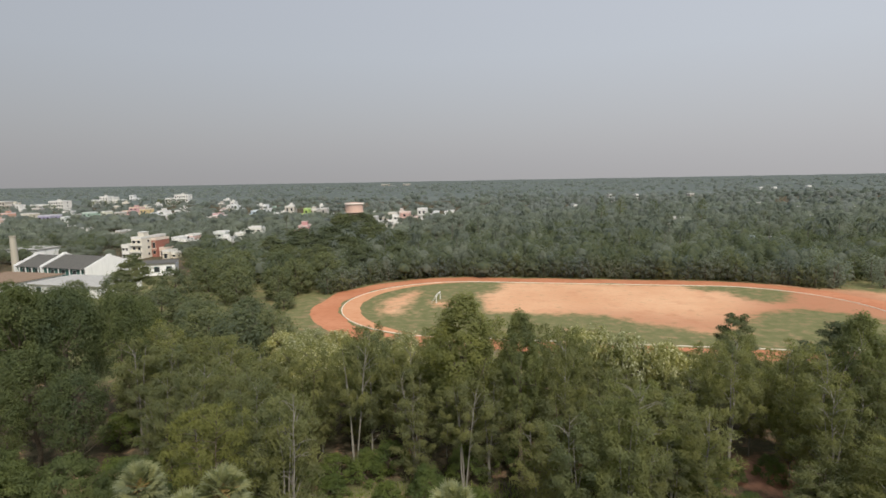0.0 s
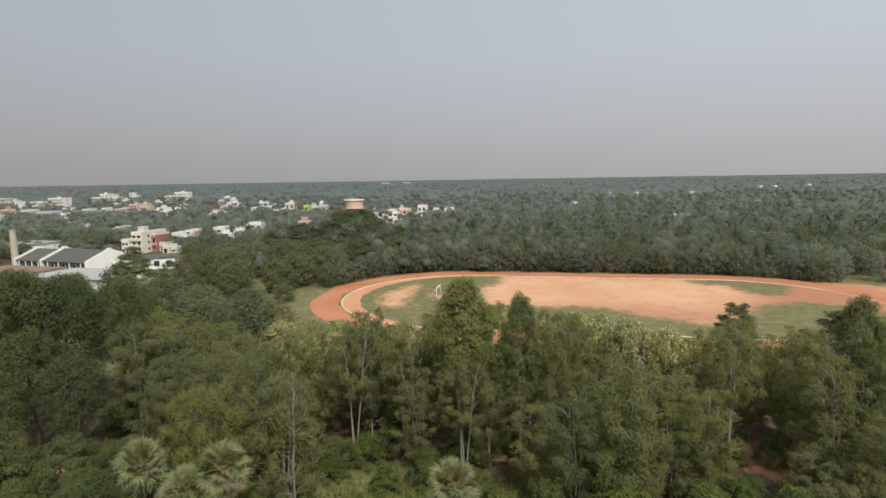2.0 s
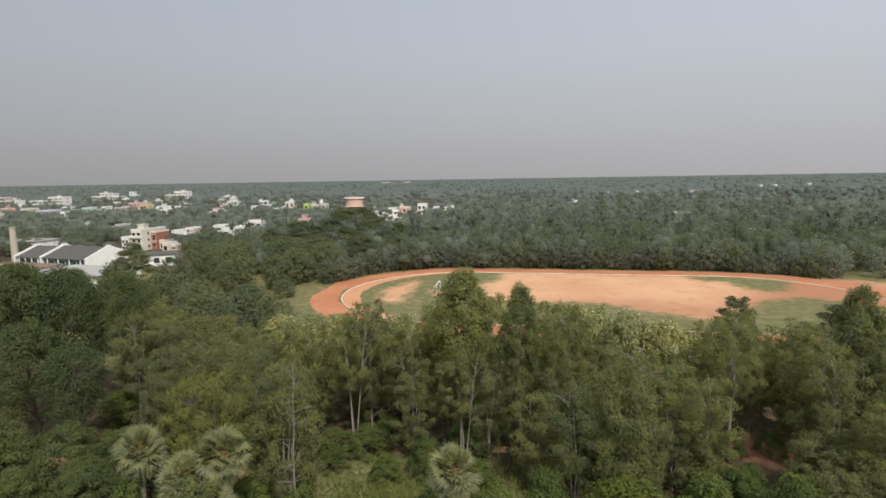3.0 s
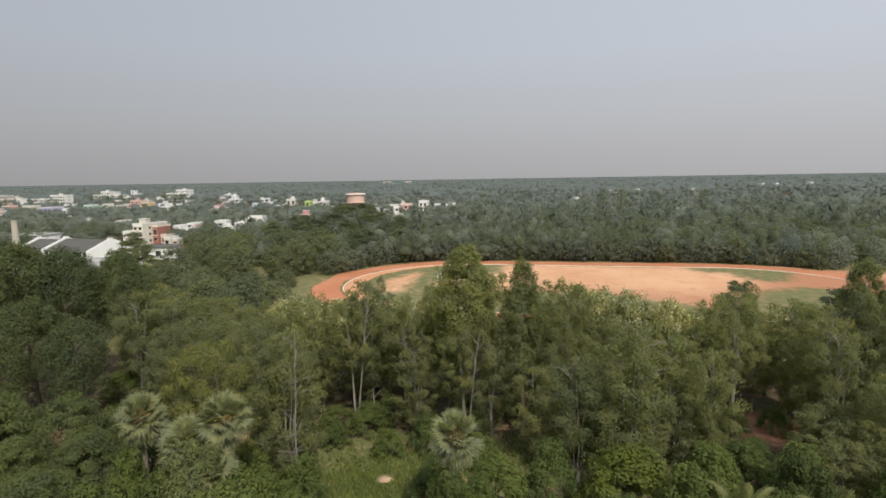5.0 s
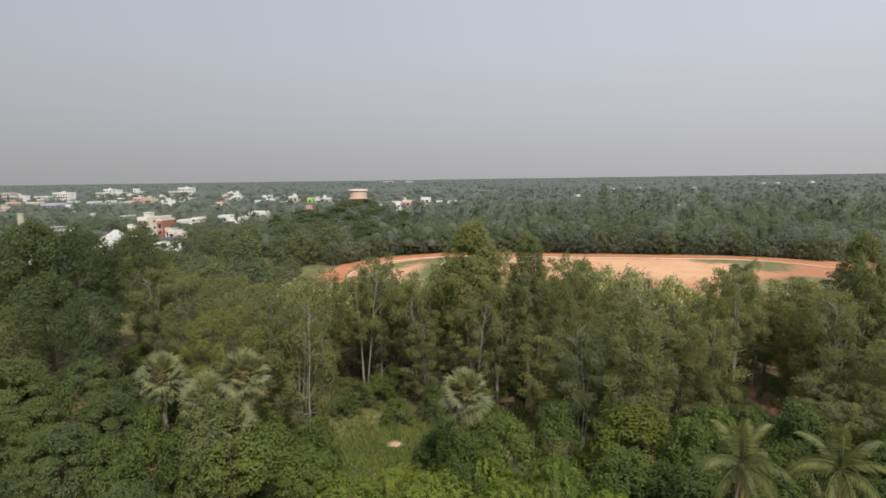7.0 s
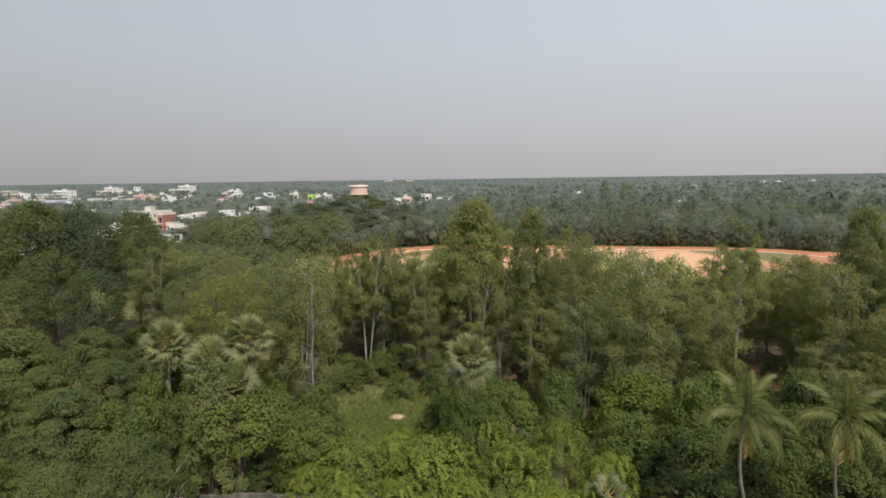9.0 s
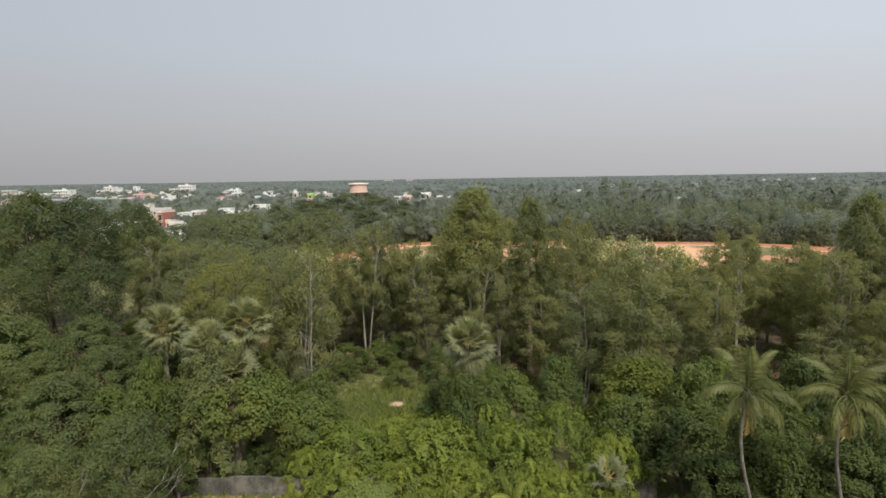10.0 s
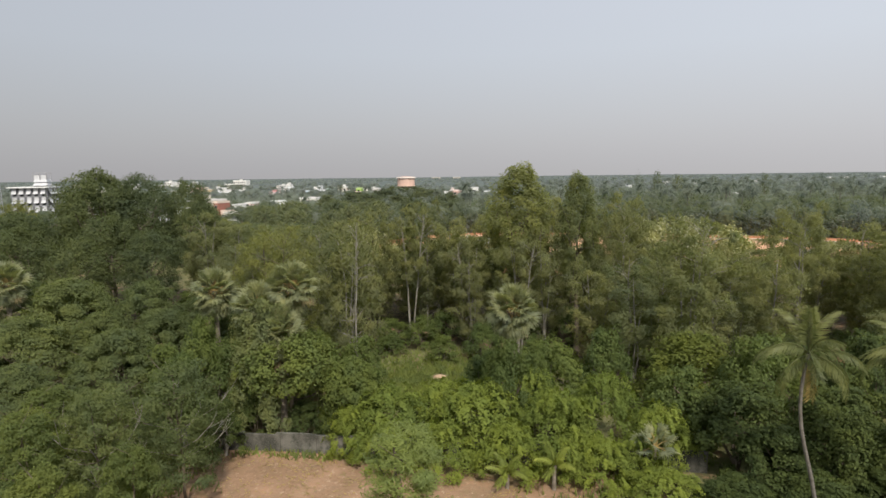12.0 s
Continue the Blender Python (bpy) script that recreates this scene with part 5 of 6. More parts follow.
GUMS_EAST = ((23.4, 50, 12.0, 3.2), (37.0, 54.6, 13.4, 3.5), (34.9, 50, 13.3, 3.2), (40.9, 52, 15.0, 3.2), (35.5, 43.5, 11.4, 3.1), (39.0, 46, 11.4, 3.2), (19.5, 61, 9.2, 3.2), (27, 63, 10.2, 3.4), (38, 62, 13.3, 3.4), (47, 57, 15.5, 3.4), (50, 63, 15.5, 3.6), (54, 55, 14.5, 3.6), (45, 48, 13.0, 3.2), (-24.5, 58, 13.2, 3.4), (-25, 66, 12.2, 3.4))
GUMS_BACK = ((-13, 70, 12.4, 3.4), (-31, 71, 12.4, 3.8), (-38, 72, 12.4, 4), (-1.5, 70, 14.4, 3.4), (10, 74, 12.9, 3.4), (30.5, 69, 11.8, 3.4), (36, 71, 12.5, 3.4), (44, 69, 11.4, 3.4), (57, 66, 14.5, 3.8), (61, 57, 14.0, 3.6), (53, 47, 13.0, 3.4), (63, 74, 13.0, 3.8), (-44, 79, 12.4, 4.2), (-34.5, 66, 13.0, 3.6))
for i, row in enumerate(GUMS_FRONT + GUMS_EAST + GUMS_BACK):
    plant(("gum_f", "gum_g")[i % 2] if row[1] > 61.5 else ("gum_a", "gum_b", "gum_c", "gum_d", "gum_e")[i * 3 % 5], row[0], row[1], row[2], row[3] * 1.02)
for i, row in enumerate(((-11.5, 59.6, 15.4, 3.0), (-17.3, 53.4, 12.0, 3.2), (-38.0, 63.6, 14.6, 3.6), (17.4, 63.2, 11.2, 3.2), (-5.0, 60.5, 12.0, 2.8), (29.4, 58, 15.6, 3.4), (0.8, 55, 12.4, 2.8))):
    plant(("gum_open", "gum_bare")[i % 2], *row)
# slim gums filling the grove between the larger ones
grove_rng = random.Random(17)
filled = [(r[0], r[1]) for r in GUMS_FRONT + GUMS_EAST + GUMS_BACK]
tries = 0
while len(filled) < 84 and tries < 4000:
    tries += 1
    gx, gy = grove_rng.uniform(-34, 60), grove_rng.uniform(53, 74)
    if min(math.hypot(gx - a, gy - b) for a, b in filled) < 3.3 or (gx > 15 and gx < 33 and gy < 66) or abs(gx + 11.5) < 2.6 and gy < 60 or (-9 < gx < 1 and gy < 59):
        continue
    filled.append((gx, gy))
    plant(("gum_a", "gum_b", "gum_c", "gum_d", "gum_e", "gum_f", "gum_g")[len(filled) % 7], gx, gy, grove_rng.uniform(9.2, 12.6) - (0.08 * (gy - 53)), grove_rng.uniform(2.2, 3.2))
for row in ((-36.6, 66.5, 12.4, 3.2), (-40.2, 74.5, 12.6, 3.6), (-34.0, 78.0, 11.0, 3.6), (-41.5, 69.0, 10.0, 3.2)):
    plant("gum_d", *row)
for i, row in enumerate(((20.6, 50.6, 7.4, 2.8), (31.6, 46.4, 7.6, 2.8), (36.8, 48.6, 8.2, 3.0), (17.9, 49.4, 8.0, 2.8), (33.0, 43.0, 7.0, 2.6), (41.5, 48.5, 8.4, 3.0), (46.5, 52.5, 9.0, 3.0), (30.2, 41.6, 6.8, 2.6), (23.0, 58.0, 8.6, 2.6))):
    plant(("gum_b", "gum_e", "gum_a")[i % 3], *row, "young gum tree leafy to the ground")
plant("gum_white", 15.2, 46.8, 15.2, 3.6, "forked gum tree with pale glittering leaf tips")
plant("gum_white", 10.8, 47.8, 11.4, 2.8)
plant("olive", -20.6, 43.6, 14.6, 3.5)
plant("gum_a", -16.8, 48.4, 14.0, 3.2)
for row in ((0.8, 61, 20.0, 4.5), (6.9, 57.5, 18.9, 2.7), (40.6, 55.5, 18.8, 2.9)):
    plant("teak", *row)
for row in ((-25.3, 88, 8.2, 4), (-30, 93, 7.1, 3.8), (-7, 81, 8.2, 3.8), (-13, 83, 8.0, 3.6), (15.6, 70.5, 13.4, 3.4), (21.2, 67.5, 13.5, 3.4), (25.4, 66.5, 12.7, 3.2), (18.6, 72.5, 13.0, 3.4), (24.5, 78, 9.0, 3.6), (30, 80, 8.4, 3.8), (35, 80, 7.0, 3.4), (-18.4, 68.5, 12.2, 3.2), (-21.8, 72.5, 11.9, 3.4), (-6.8, 69.0, 12.2, 3.0), (-9.6, 73.5, 10.8, 3.0), (-19, 80, 8.5, 3.4), (3, 78, 10, 3.2), (-20.3, 92, 7.6, 3.6), (-14.5, 93, 7.2, 3.4), (-9, 91, 7.6, 3.4), (-26.5, 98, 6.2, 3.4), (-3, 88, 7.5, 3.2)):
    plant("silver", *row)
for row in ((44.6, 89, 11.8, 3.4), (53, 82, 8.6, 4.4), (60, 86, 11.1, 4.8), (68, 82, 10.4, 5), (12, 82, 9.6, 3.2), (76, 90, 11, 4.6), (40, 79, 9.5, 3.4)):
    plant("orchard", *row)
# the belt of trees left of the track and round its far side
BELT_SOUTH = ((-39, 96, 11.5, 6.2), (-47, 101, 10.6, 6.0), (-35, 103, 9.5, 5.0), (-53, 110, 10.0, 6), (-43, 113, 9.6, 5.5), (-62, 104, 11.8, 6), (-72, 112, 11.2, 6), (-58, 122, 9.0, 6), (-48, 124, 7.0, 4), (-70, 128, 9.5, 6.5), (-84, 118, 11, 6.5), (-82, 134, 9.5, 6), (-50, 152, 10.5, 5.5), (-47, 160, 11.5, 6.0), (-60, 148, 11.0, 6.5), (-41, 170, 12.0, 6.5), (-54, 168, 13.0, 7.0), (-66, 160, 13, 7))
BELT_WEST = ((-94, 150, 9.5, 6), (-78, 150, 10.5, 6), (-45, 141, 5.0, 3.6), (-76, 166, 11, 6), (-70, 178, 12, 6.5), (-84, 182, 10.5, 6), (-92, 128, 8.6, 6), (-104, 138, 7.4, 5.4), (-104, 147, 7.8, 5.0), (-98, 110, 9.6, 6.5), (-112, 120, 8.0, 6.5), (-124, 134, 6.6, 5), (-110, 100, 10.0, 6.5), (-128, 112, 8.6, 6.5), (-140, 128, 8.0, 6), (-150, 143, 8, 6), (-165, 160, 9.5, 6), (-182, 176, 9, 6))
BELT_NORTH = ((-200, 182, 10, 6.5), (-214, 196, 10, 6.5), (-92, 84, 13, 6), (-108, 82, 12, 6), (-126, 92, 12, 6.5), (-146, 104, 12, 6.5), (-166, 124, 11, 6.5), (-190, 150, 11, 7), (-90, 62, 12, 6), (-84, 46, 11, 6), (-76, 52, 11, 5.5), (-104, 64, 12, 6), (-62, 42, 10.5, 5), (-82, 200, 10, 6), (-95, 206, 9, 6), (-88, 222, 9, 6), (-104, 216, 8.5, 5.5))
for row in BELT_SOUTH + BELT_WEST + BELT_NORTH:
    plant("belt", *row)
for row in ((-33, 187, 11.5, 8.5), (-47, 185, 12.0, 9.0), (-60, 192, 11.5, 9.0), (-22, 195, 10.5, 7.5), (-52, 240, 14.6, 13.0), (-38, 252, 14.0, 12.0), (-66, 236, 13.4, 12.0), (-27, 232, 12.6, 10.0), (-45, 215, 12.5, 10.0), (-70, 338, 13.6, 9.0), (-58, 342, 13.4, 9.0), (-64, 330, 13.0, 8.0)):
    plant("umbrella", *row)
plant("belt", -89, 97, 13.8, 5.5)
plant("olive", -99.5, 101, 14.8, 4.2, "yellow-green tree in front of the white block")
plant("cedar", -84.5, 142, 15.2, 5.4)
plant("cedar", -60.5, 210, 13.0, 6.0)
plant("cedar", -72, 214, 12.4, 6.0)

BUSHES_WALL = ((-12.6, 41.2, 6.4, 2.5), (3.2, 40.8, 6.5, 3.1), (16.1, 36.5, 8.6, 2.8), (11.3, 35.5, 6.4, 3.0), (7.4, 42.3, 7.2, 2.7), (-16.2, 41.3, 7.0, 2.2), (33, 38, 8.5, 3.4), (38, 41, 9.0, 3.4), (20, 41.5, 7.2, 3.0), (27, 41.5, 7.4, 3.0), (-7.0, 52.6, 3.0, 1.9), (-13.0, 55, 2.2, 1.9), (-1.6, 46.5, 3.6, 2.2), (-13.4, 57.6, 3.4, 2.4), (-17.2, 56.4, 3.0, 2.2), (-10.0, 58.0, 3.6, 2.4), (-20.6, 57.4, 3.6, 2.4))
BUSHES_GLADE = ((-15.6, 50.4, 3.6, 2.2), (-23.6, 55.0, 4.0, 2.4), (-3.0, 53.6, 4.2, 2.4), (-7.6, 60.2, 3.6, 2.6), (1.2, 58.2, 4.4, 2.6), (-28.0, 56.0, 4.6, 2.8), (-42.6, 66.4, 4.4, 3.0), (-35.4, 54.0, 5.0, 3.0), (-32.0, 58.0, 5.0, 2.8), (17.6, 55.0, 4.6, 2.6), (13.6, 52.4, 4.4, 2.4), (24.6, 54.0, 4.0, 2.4), (36.4, 53.6, 3.8, 2.4), (33.6, 57.6, 3.0, 1.9), (29.0, 57.0, 3.0, 1.8), (22.6, 52.4, 3.4, 2.2), (27.0, 48.9, 3.8, 2.4), (25.2, 47.2, 4.4, 2.6), (22.4, 46.6, 4.4, 2.4), (40.6, 57.5, 4.4, 2.6))
BUSHES_GROVE = ((27.0, 59.0, 3.6, 2.4), (21.0, 58.6, 3.6, 2.4), (6.6, 60.6, 4.6, 2.6), (-19.5, 47.5, 4.5, 2.4), (2.0, 50.5, 3.4, 2.2), (-2.6, 42.5, 4.2, 2.2), (44, 40, 9, 3.4), (13.5, 44.2, 5.2, 2.4), (-24.2, 37.4, 9.0, 2.3), (-21.2, 36.6, 7.4, 2.6), (-22.6, 41.8, 7.5, 2.6), (-0.8, 38.8, 7.2, 2.0), (1.6, 38.2, 6.4, 2.0), (-0.3, 35.9, 8.2, 2.0), (-26.5, 35.6, 7.2, 2.6), (-24.0, 33.8, 7.0, 2.6))
for row in BUSHES_WALL + BUSHES_GLADE + BUSHES_GROVE:
    plant("bush", *row)
for row in ((22.5, 29, 5.8, 3.2), (26, 26, 5.5, 3.2), (33, 31.0, 7.0, 3.2), (28.5, 33.5, 7.5, 3.2), (30.5, 26.5, 6.2, 3.2), (24.5, 31.5, 6.4, 3.0), (18.8, 30.6, 5.6, 2.8), (24.8, 38, 8.6, 3.0), (21.5, 35, 7.2, 2.8), (16.4, 27.6, 2.8, 2.6), (20.6, 27.8, 3.0, 2.6), (15.4, 22.8, 2.0, 2.4), (20.5, 23.5, 2.4, 2.6), (12.4, 27.8, 2.2, 2.6), (11.0, 24.6, 1.8, 2.4), (15.2, 30.4, 4.4, 2.8)):
    plant("dark_bush", *row)
plant("dark_bush", 14.4, 33.2, 6.2, 4.2, "broad dark bush with shade put into its leaf colour")
plant("dark_bush", 19.4, 32.6, 6.4, 3.6)
plant("yellow_bush", 13.3, 40.4, 7.6, 4.3)
plant("neem", -16.2, 35.0, 8.0, 4.2)
plant("neem", -11.9, 35.6, 5.8, 2.8)
for row in ((-12.8, 34.4, 3.0, 1.5), (-15.0, 34.6, 3.2, 1.6), (-18.6, 34.2, 4.2, 1.6), (-19.8, 31.0, 4.6, 2.0)):
    plant("dark_bush", *row)
for row in ((-8.8, 34.6, 4.3, 3.6), (-2.6, 34.2, 5.0, 3.8), (2.8, 33.0, 5.0, 3.0), (6.4, 35.2, 5.6, 2.8), (1.2, 37.0, 5.2, 2.8), (-5.4, 36.6, 4.0, 3.0), (-12.0, 36.4, 4.4, 2.6), (5.4, 30.6, 3.0, 2.2), (9.4, 33.0, 4.4, 2.4), (-8.6, 31.8, 3.0, 2.2), (-4.6, 31.4, 3.2, 2.4), (-0.4, 31.2, 3.4, 2.4), (3.6, 31.2, 3.0, 2.0), (7.6, 31.4, 2.8, 1.8), (-11.2, 32.9, 3.4, 1.7), (8.8, 28.8, 2.0, 2.4)):
    plant("creeper", *row)
plant("vine_palm", -20.2, 37.4, 10.6, 2.2, "palm stem hidden by hanging creeper")
plant("vine_palm", -17.9, 35.0, 11.8, 2.9, "palm trunk and bush heaped with hanging creeper")
plant("casuarina", -4.5, 17.9, 9.2, 2.9, "thin young casuarina standing on the bare clearing")
for row in ((-18.8, 25.4, 8.8, 3.1), (-21.4, 22.2, 8.3, 2.6), (-23.5, 26.0, 7.0, 2.8)):
    plant("twiggy", *row)
for row in ((-23.3, 20.0, 7.8, 2.4), (-17.2, 19.0, 7.2, 2.0), (-26.5, 23.5, 6.6, 2.6), (-28.5, 27.0, 6.4, 2.8), (-20.0, 17.0, 7.0, 2.2)):
    plant("feathery", *row)

BUILD = {
    "mango": (lambda: broad_tree(11, "dark", h=18, r=5.5, clumps=70, count=10500, leaf_size=(0.32, 0.17), heads=(0.15, 0.28)), 18, 5.5),
    "rain": (lambda: layered_tree(12, h=9, r=4.6, count=16000, tiers=84, leaf_size=(0.25, 0.12), spray=(0.14, 0.25), thick=0.42), 9, 4.6),
    "gum_a": (lambda: gum_tree(21), 16.6, 3.0), "gum_b": (lambda: gum_tree(22, low=0.1, stems=3), 16.6, 3.0), "gum_c": (lambda: gum_tree(23, low=0.28, stems=1), 16.6, 3.0),
    "gum_d": (lambda: gum_tree(24, low=0.14), 16.6, 3.0), "gum_e": (lambda: gum_tree(25, low=0.2, bark="brown"), 16.6, 3.0),
    "gum_f": (lambda: gum_tree(28, low=0.15, count=5200, leaf_size=(0.45, 0.13), stems=1), 16.6, 3.0), "gum_g": (lambda: gum_tree(29, low=0.2, count=5200, leaf_size=(0.45, 0.13)), 16.6, 3.0),
    "gum_white": (lambda: gum_tree(26, leaf="gum_pale", leaf_size=(0.34, 0.12), stems=3, low=0.25), 16.6, 3.0),
    "gum_open": (lambda: open_gum(91), 15, 3.0), "gum_bare": (lambda: open_gum(92, stems=2, low=0.44), 15, 3.0),
    "olive": (lambda: gum_tree(27, leaf="olive", bark="brown", low=0.05, r=3.2, count=15000, tufts=190, swell=-0.1, size=(0.12, 0.2), leaf_size=(0.26, 0.08), label="dense olive-yellow gum tree with feathery foliage"), 16.6, 3.2),
    "teak": (lambda: broad_tree(31, "tall", h=19, r=3.3, low=0.22, clumps=96, count=12500, leaf_size=(0.27, 0.15), heads=(0.15, 0.28), flat=1.35, label="tall upright tree with fresh green leaves above the grove", name="tall_tree"), 19, 3.3),
    "silver": (lambda: broad_tree(32, "blossom", h=8, r=3.6, low=0.12, clumps=26, count=4800, leaf_size=(0.36, 0.2), label="low tree with pale silvery flowering tips"), 8, 3.6),
    "orchard": (lambda: layered_tree(33, "shade_tree", h=10.5, r=4.2, count=5200, label="dark spreading tree beside the sports ground", leaf_size=(0.38, 0.2)), 10.5, 4.2),
    "belt": (lambda: broad_tree(34, "grove", h=12, r=6, low=-0.22, clumps=40, count=2700, leaf_size=(0.62, 0.38), label="round green tree in the belt beside the track"), 12, 6),
    "umbrella": (lambda: layered_tree(35, "shade_tree", h=15, r=10, count=6600, tiers=46, leaf_size=(0.72, 0.38), label="wide dark umbrella-shaped rain tree"), 15, 10),
    "cedar": (lambda: layered_tree(36, "grove", h=14, r=4.6, count=9000, tiers=60, leaf_size=(0.42, 0.2), label="tree with level tiers in front of the sheds"), 14, 4.6),
    "bush": (lambda: shrub(41, count=4400, clumps=48, leaf_size=(0.21, 0.13)), 5, 2.5), "dark_bush": (lambda: shrub(42, "gloom", count=5600, clumps=48, leaf_size=(0.20, 0.12), label="dark green bush with shade put into its leaf colour"), 5, 2.5),
    "yellow_bush": (lambda: shrub(43, "yellow", h=8, r=3.3, count=6500, clumps=52, label="yellow-green round bush among darker ones"), 8, 3.3),
    "neem": (lambda: broad_tree(44, "neem", h=7.5, r=3.8, low=0.36, clumps=60, count=8500, heads=(0.15, 0.27), leaf_size=(0.26, 0.16), label="dense round neem tree behind the wall", name="neem_tree"), 7.5, 3.8),
    "creeper": (lambda: creeper_heap(45), 4.5, 3.2),
    "vine_palm": (lambda: shrub(46, "climber", h=10, r=3.2, count=9000, clumps=84, leaf_size=(0.36, 0.13), label="", name="creeper_mound"), 10, 3.2),
    "casuarina": (lambda: needle_tree(51, h=9, r=2.0, count=8200, leaf_size=(0.26, 0.045)), 9, 2.0),
    "twiggy": (lambda: needle_tree(52, "feather", h=8.5, r=2.9, count=11000, bare_sticks=8, label="feathery shrub with bare pale twigs showing"), 8.5, 2.9),
    "feathery": (lambda: needle_tree(53, "spray", h=7.5, r=2.3, count=9500), 7.5, 2.3),
}
for kind, plots in PLOTS.items():
    make, h0, r0 = BUILD[kind]
    proto = make()
    if kind.startswith("gum") or kind in ("olive", "silver", "teak", "mango"):          # their true height, feathery tips apart
        crown = [o.data for o in proto.children if o.name.startswith("crown")][0]
        h0 = float(np.percentile(np.array([v.co.z for v in crown.vertices]), 99.7))
    tagged(proto, group=kind.split("_")[0] + " plants")
    for i, (x, y, h, r, label) in enumerate(plots[1:], 1):
        set_out(proto, x, y, h0, h, r0, r, (i * 97 + 40) % 360, label)
    x, y, h, r, label = plots[0]
    proto.matrix_basis = Matrix.LocRotScale((x, y, 0), None, (r / r0, r / r0, h / h0))
    if label:
        tagged(proto, label)

bare_tree(75, 17.5).matrix_basis = pose(38.3, 54.4, 0, 0, 0, 120)
dying_tree(76, 13.5).matrix_basis = pose(-13.7, 43.4, 0)
for seed, x, y, h, lab in ((61, -24.0, 39.3, 11.7, "palmyra palm with bright dry stalks under its fans"), (62, -16.5, 36.8, 12.7, "palmyra palm overgrown by creeper"), (65, -18.9, 36.0, 11.2, "palmyra palm overgrown by creeper"), (66, -16.8, 35.0, 9.6, "low palmyra palm sunk in creeper"), (63, -0.1, 37.7, 10.9, ""), (64, -45.4, 42.0, 11.6, "")):
    fan_palm(seed, h, label=lab).matrix_basis = pose(x, y, 0)
coconut_palm(71, 11.5, (-0.9, 0.3)).matrix_basis = pose(15.2, 25.5, 0)
coconut_palm(72, 11.6, (-0.5, 0.0)).matrix_basis = pose(19.3, 25.0, 0)


def ground_palm(seed, x, y, h, label, leaf="palmyra", fans=True):
    rng = np.random.default_rng(seed)
    root = tagged(new("young_palm"), label, "palm")
    root.matrix_basis = pose(x, y, 0)
    part("trunk", quads("trunk", *tube_arrays([(0, 0, -0.2), (0, 0, h * 0.3), (0.05, 0, h * 0.55)], [0.14, 0.12, 0.1], 7), BARK["palm"]), None, root)
    mesh = fan_leaf(rng, leaf, 0.8, 0.9) if fans else feather_frond(rng, leaf, 1.5, 0.8, 16, 0.42, 0.045)
    n = 14 if fans else 9
    for i in range(n):
        ob = part("frond", mesh, None, root)
        ob.matrix_basis = pose(0.05, 0, h * 0.55) @ pose(0, 0, 0, 0, 0, i * 137.5) @ pose(0, 0, 0, 0, -(75 - 90 * i / n), 0) @ pose(0, 0, 0, rng.uniform(-30, 30), 0, 0)


ground_palm(81, 8.6, 31.0, 4.0, "young fan palm with greyish fronds in the thicket")
ground_palm(82, -0.4, 29.3, 1.8, "small yellow-green coconut seedling on bare soil", "seedling", False)
ground_palm(83, 2.4, 29.4, 2.9, "small coconut seedling with a thin stem", "seedling", False)


# ---- far woods ----
HOUSES = [tuple(o.matrix_basis.translation[:2]) for o in scene.objects if o.parent is None and o.name.split(".")[0] in ("house", "water_tower") and o.matrix_basis.translation[0] < 0]


def clear_of(x, y, wide=1.0):
    """Whether a far tree may stand here: off the sports ground and the sheds, and not right in front of a house."""
    if oval_gap(np.array(x), np.array(y)) < 8.6 or (98 < x < 135 and 100 < y < 160 - 0.25 * (x - 98)):
        return False
    for hx, hy in HOUSES:
        if hy - (16 if hy < 600 else 7) * wide < y < hy + 11 and abs(x - hx * (y / hy)) < 6.5:
            return False
    return not (-178 < x < -88 and 160 < y < 238)


def low_tree(seed, h, r, leaf, k=480, size=(0.7, 0.44)):
    rng = np.random.default_rng(seed)
    pieces, n = [], 16
    for i in range(n):
        up, w = 1 - 1.95 * (i + 0.5) / n, i * 2.39996
        q = math.sqrt(max(0.05, 1 - up * up)) * rng.uniform(0.55, 0.95)
        a = r * rng.uniform(0.28, 0.42)
        pieces.append(clump(rng, (math.cos(w) * q * r * 0.75, math.sin(w) * q * r * 0.75, h * (0.46 + 0.44 * up)), (a, a, a * 0.85), k // n, *size, droop=0.25, shell=0.55, crown=((0, 0, h * 0.45), (r, r, h * 0.5)), spread=0.25))
    root = tagged(new("woodland_tree"), "grey-green woodland tree behind the sports ground", "tree")
    part("trunk", quads("trunk", *tube_arrays([(0, 0, -0.3), (0.1, 0, h * 0.4), (0, 0.1, h * 0.7)], [0.3, 0.22, 0.1], 5), BARK["brown"]), None, root)
    part("crown", quads("crown", *joined(pieces), LEAF[leaf]), None, root)
    return root


def palm_arrays(rng, h, fronds=15, length=2.7):
    pieces = []
    for i in range(fronds):
        w, up = i * 2.39996 + rng.uniform(-0.2, 0.2), rng.uniform(-0.55, 1.25)
        d, s = np.array((math.cos(w), math.sin(w), 0)), np.array((-math.sin(w), math.cos(w), 0))
        pts = [np.array((0, 0, h)) + d * length * t + np.array((0, 0, length * (up * t * 0.8 - 0.85 * t * t))) for t in (0, 0.35, 0.7, 1.0)]
        wid = (0.08, 0.3, 0.28, 0.05)
        for side in (-1, 1):
            vs, fs = [], []
            for p, q in zip(pts, wid):
                vs += [p, p + s * side * q + np.array((0, 0, -q * 0.7))]
            fs = [(2 * j, 2 * j + 1, 2 * j + 3, 2 * j + 2) for j in range(3)]
            pieces.append((np.array(vs), np.array(fs)))
    return joined(pieces)


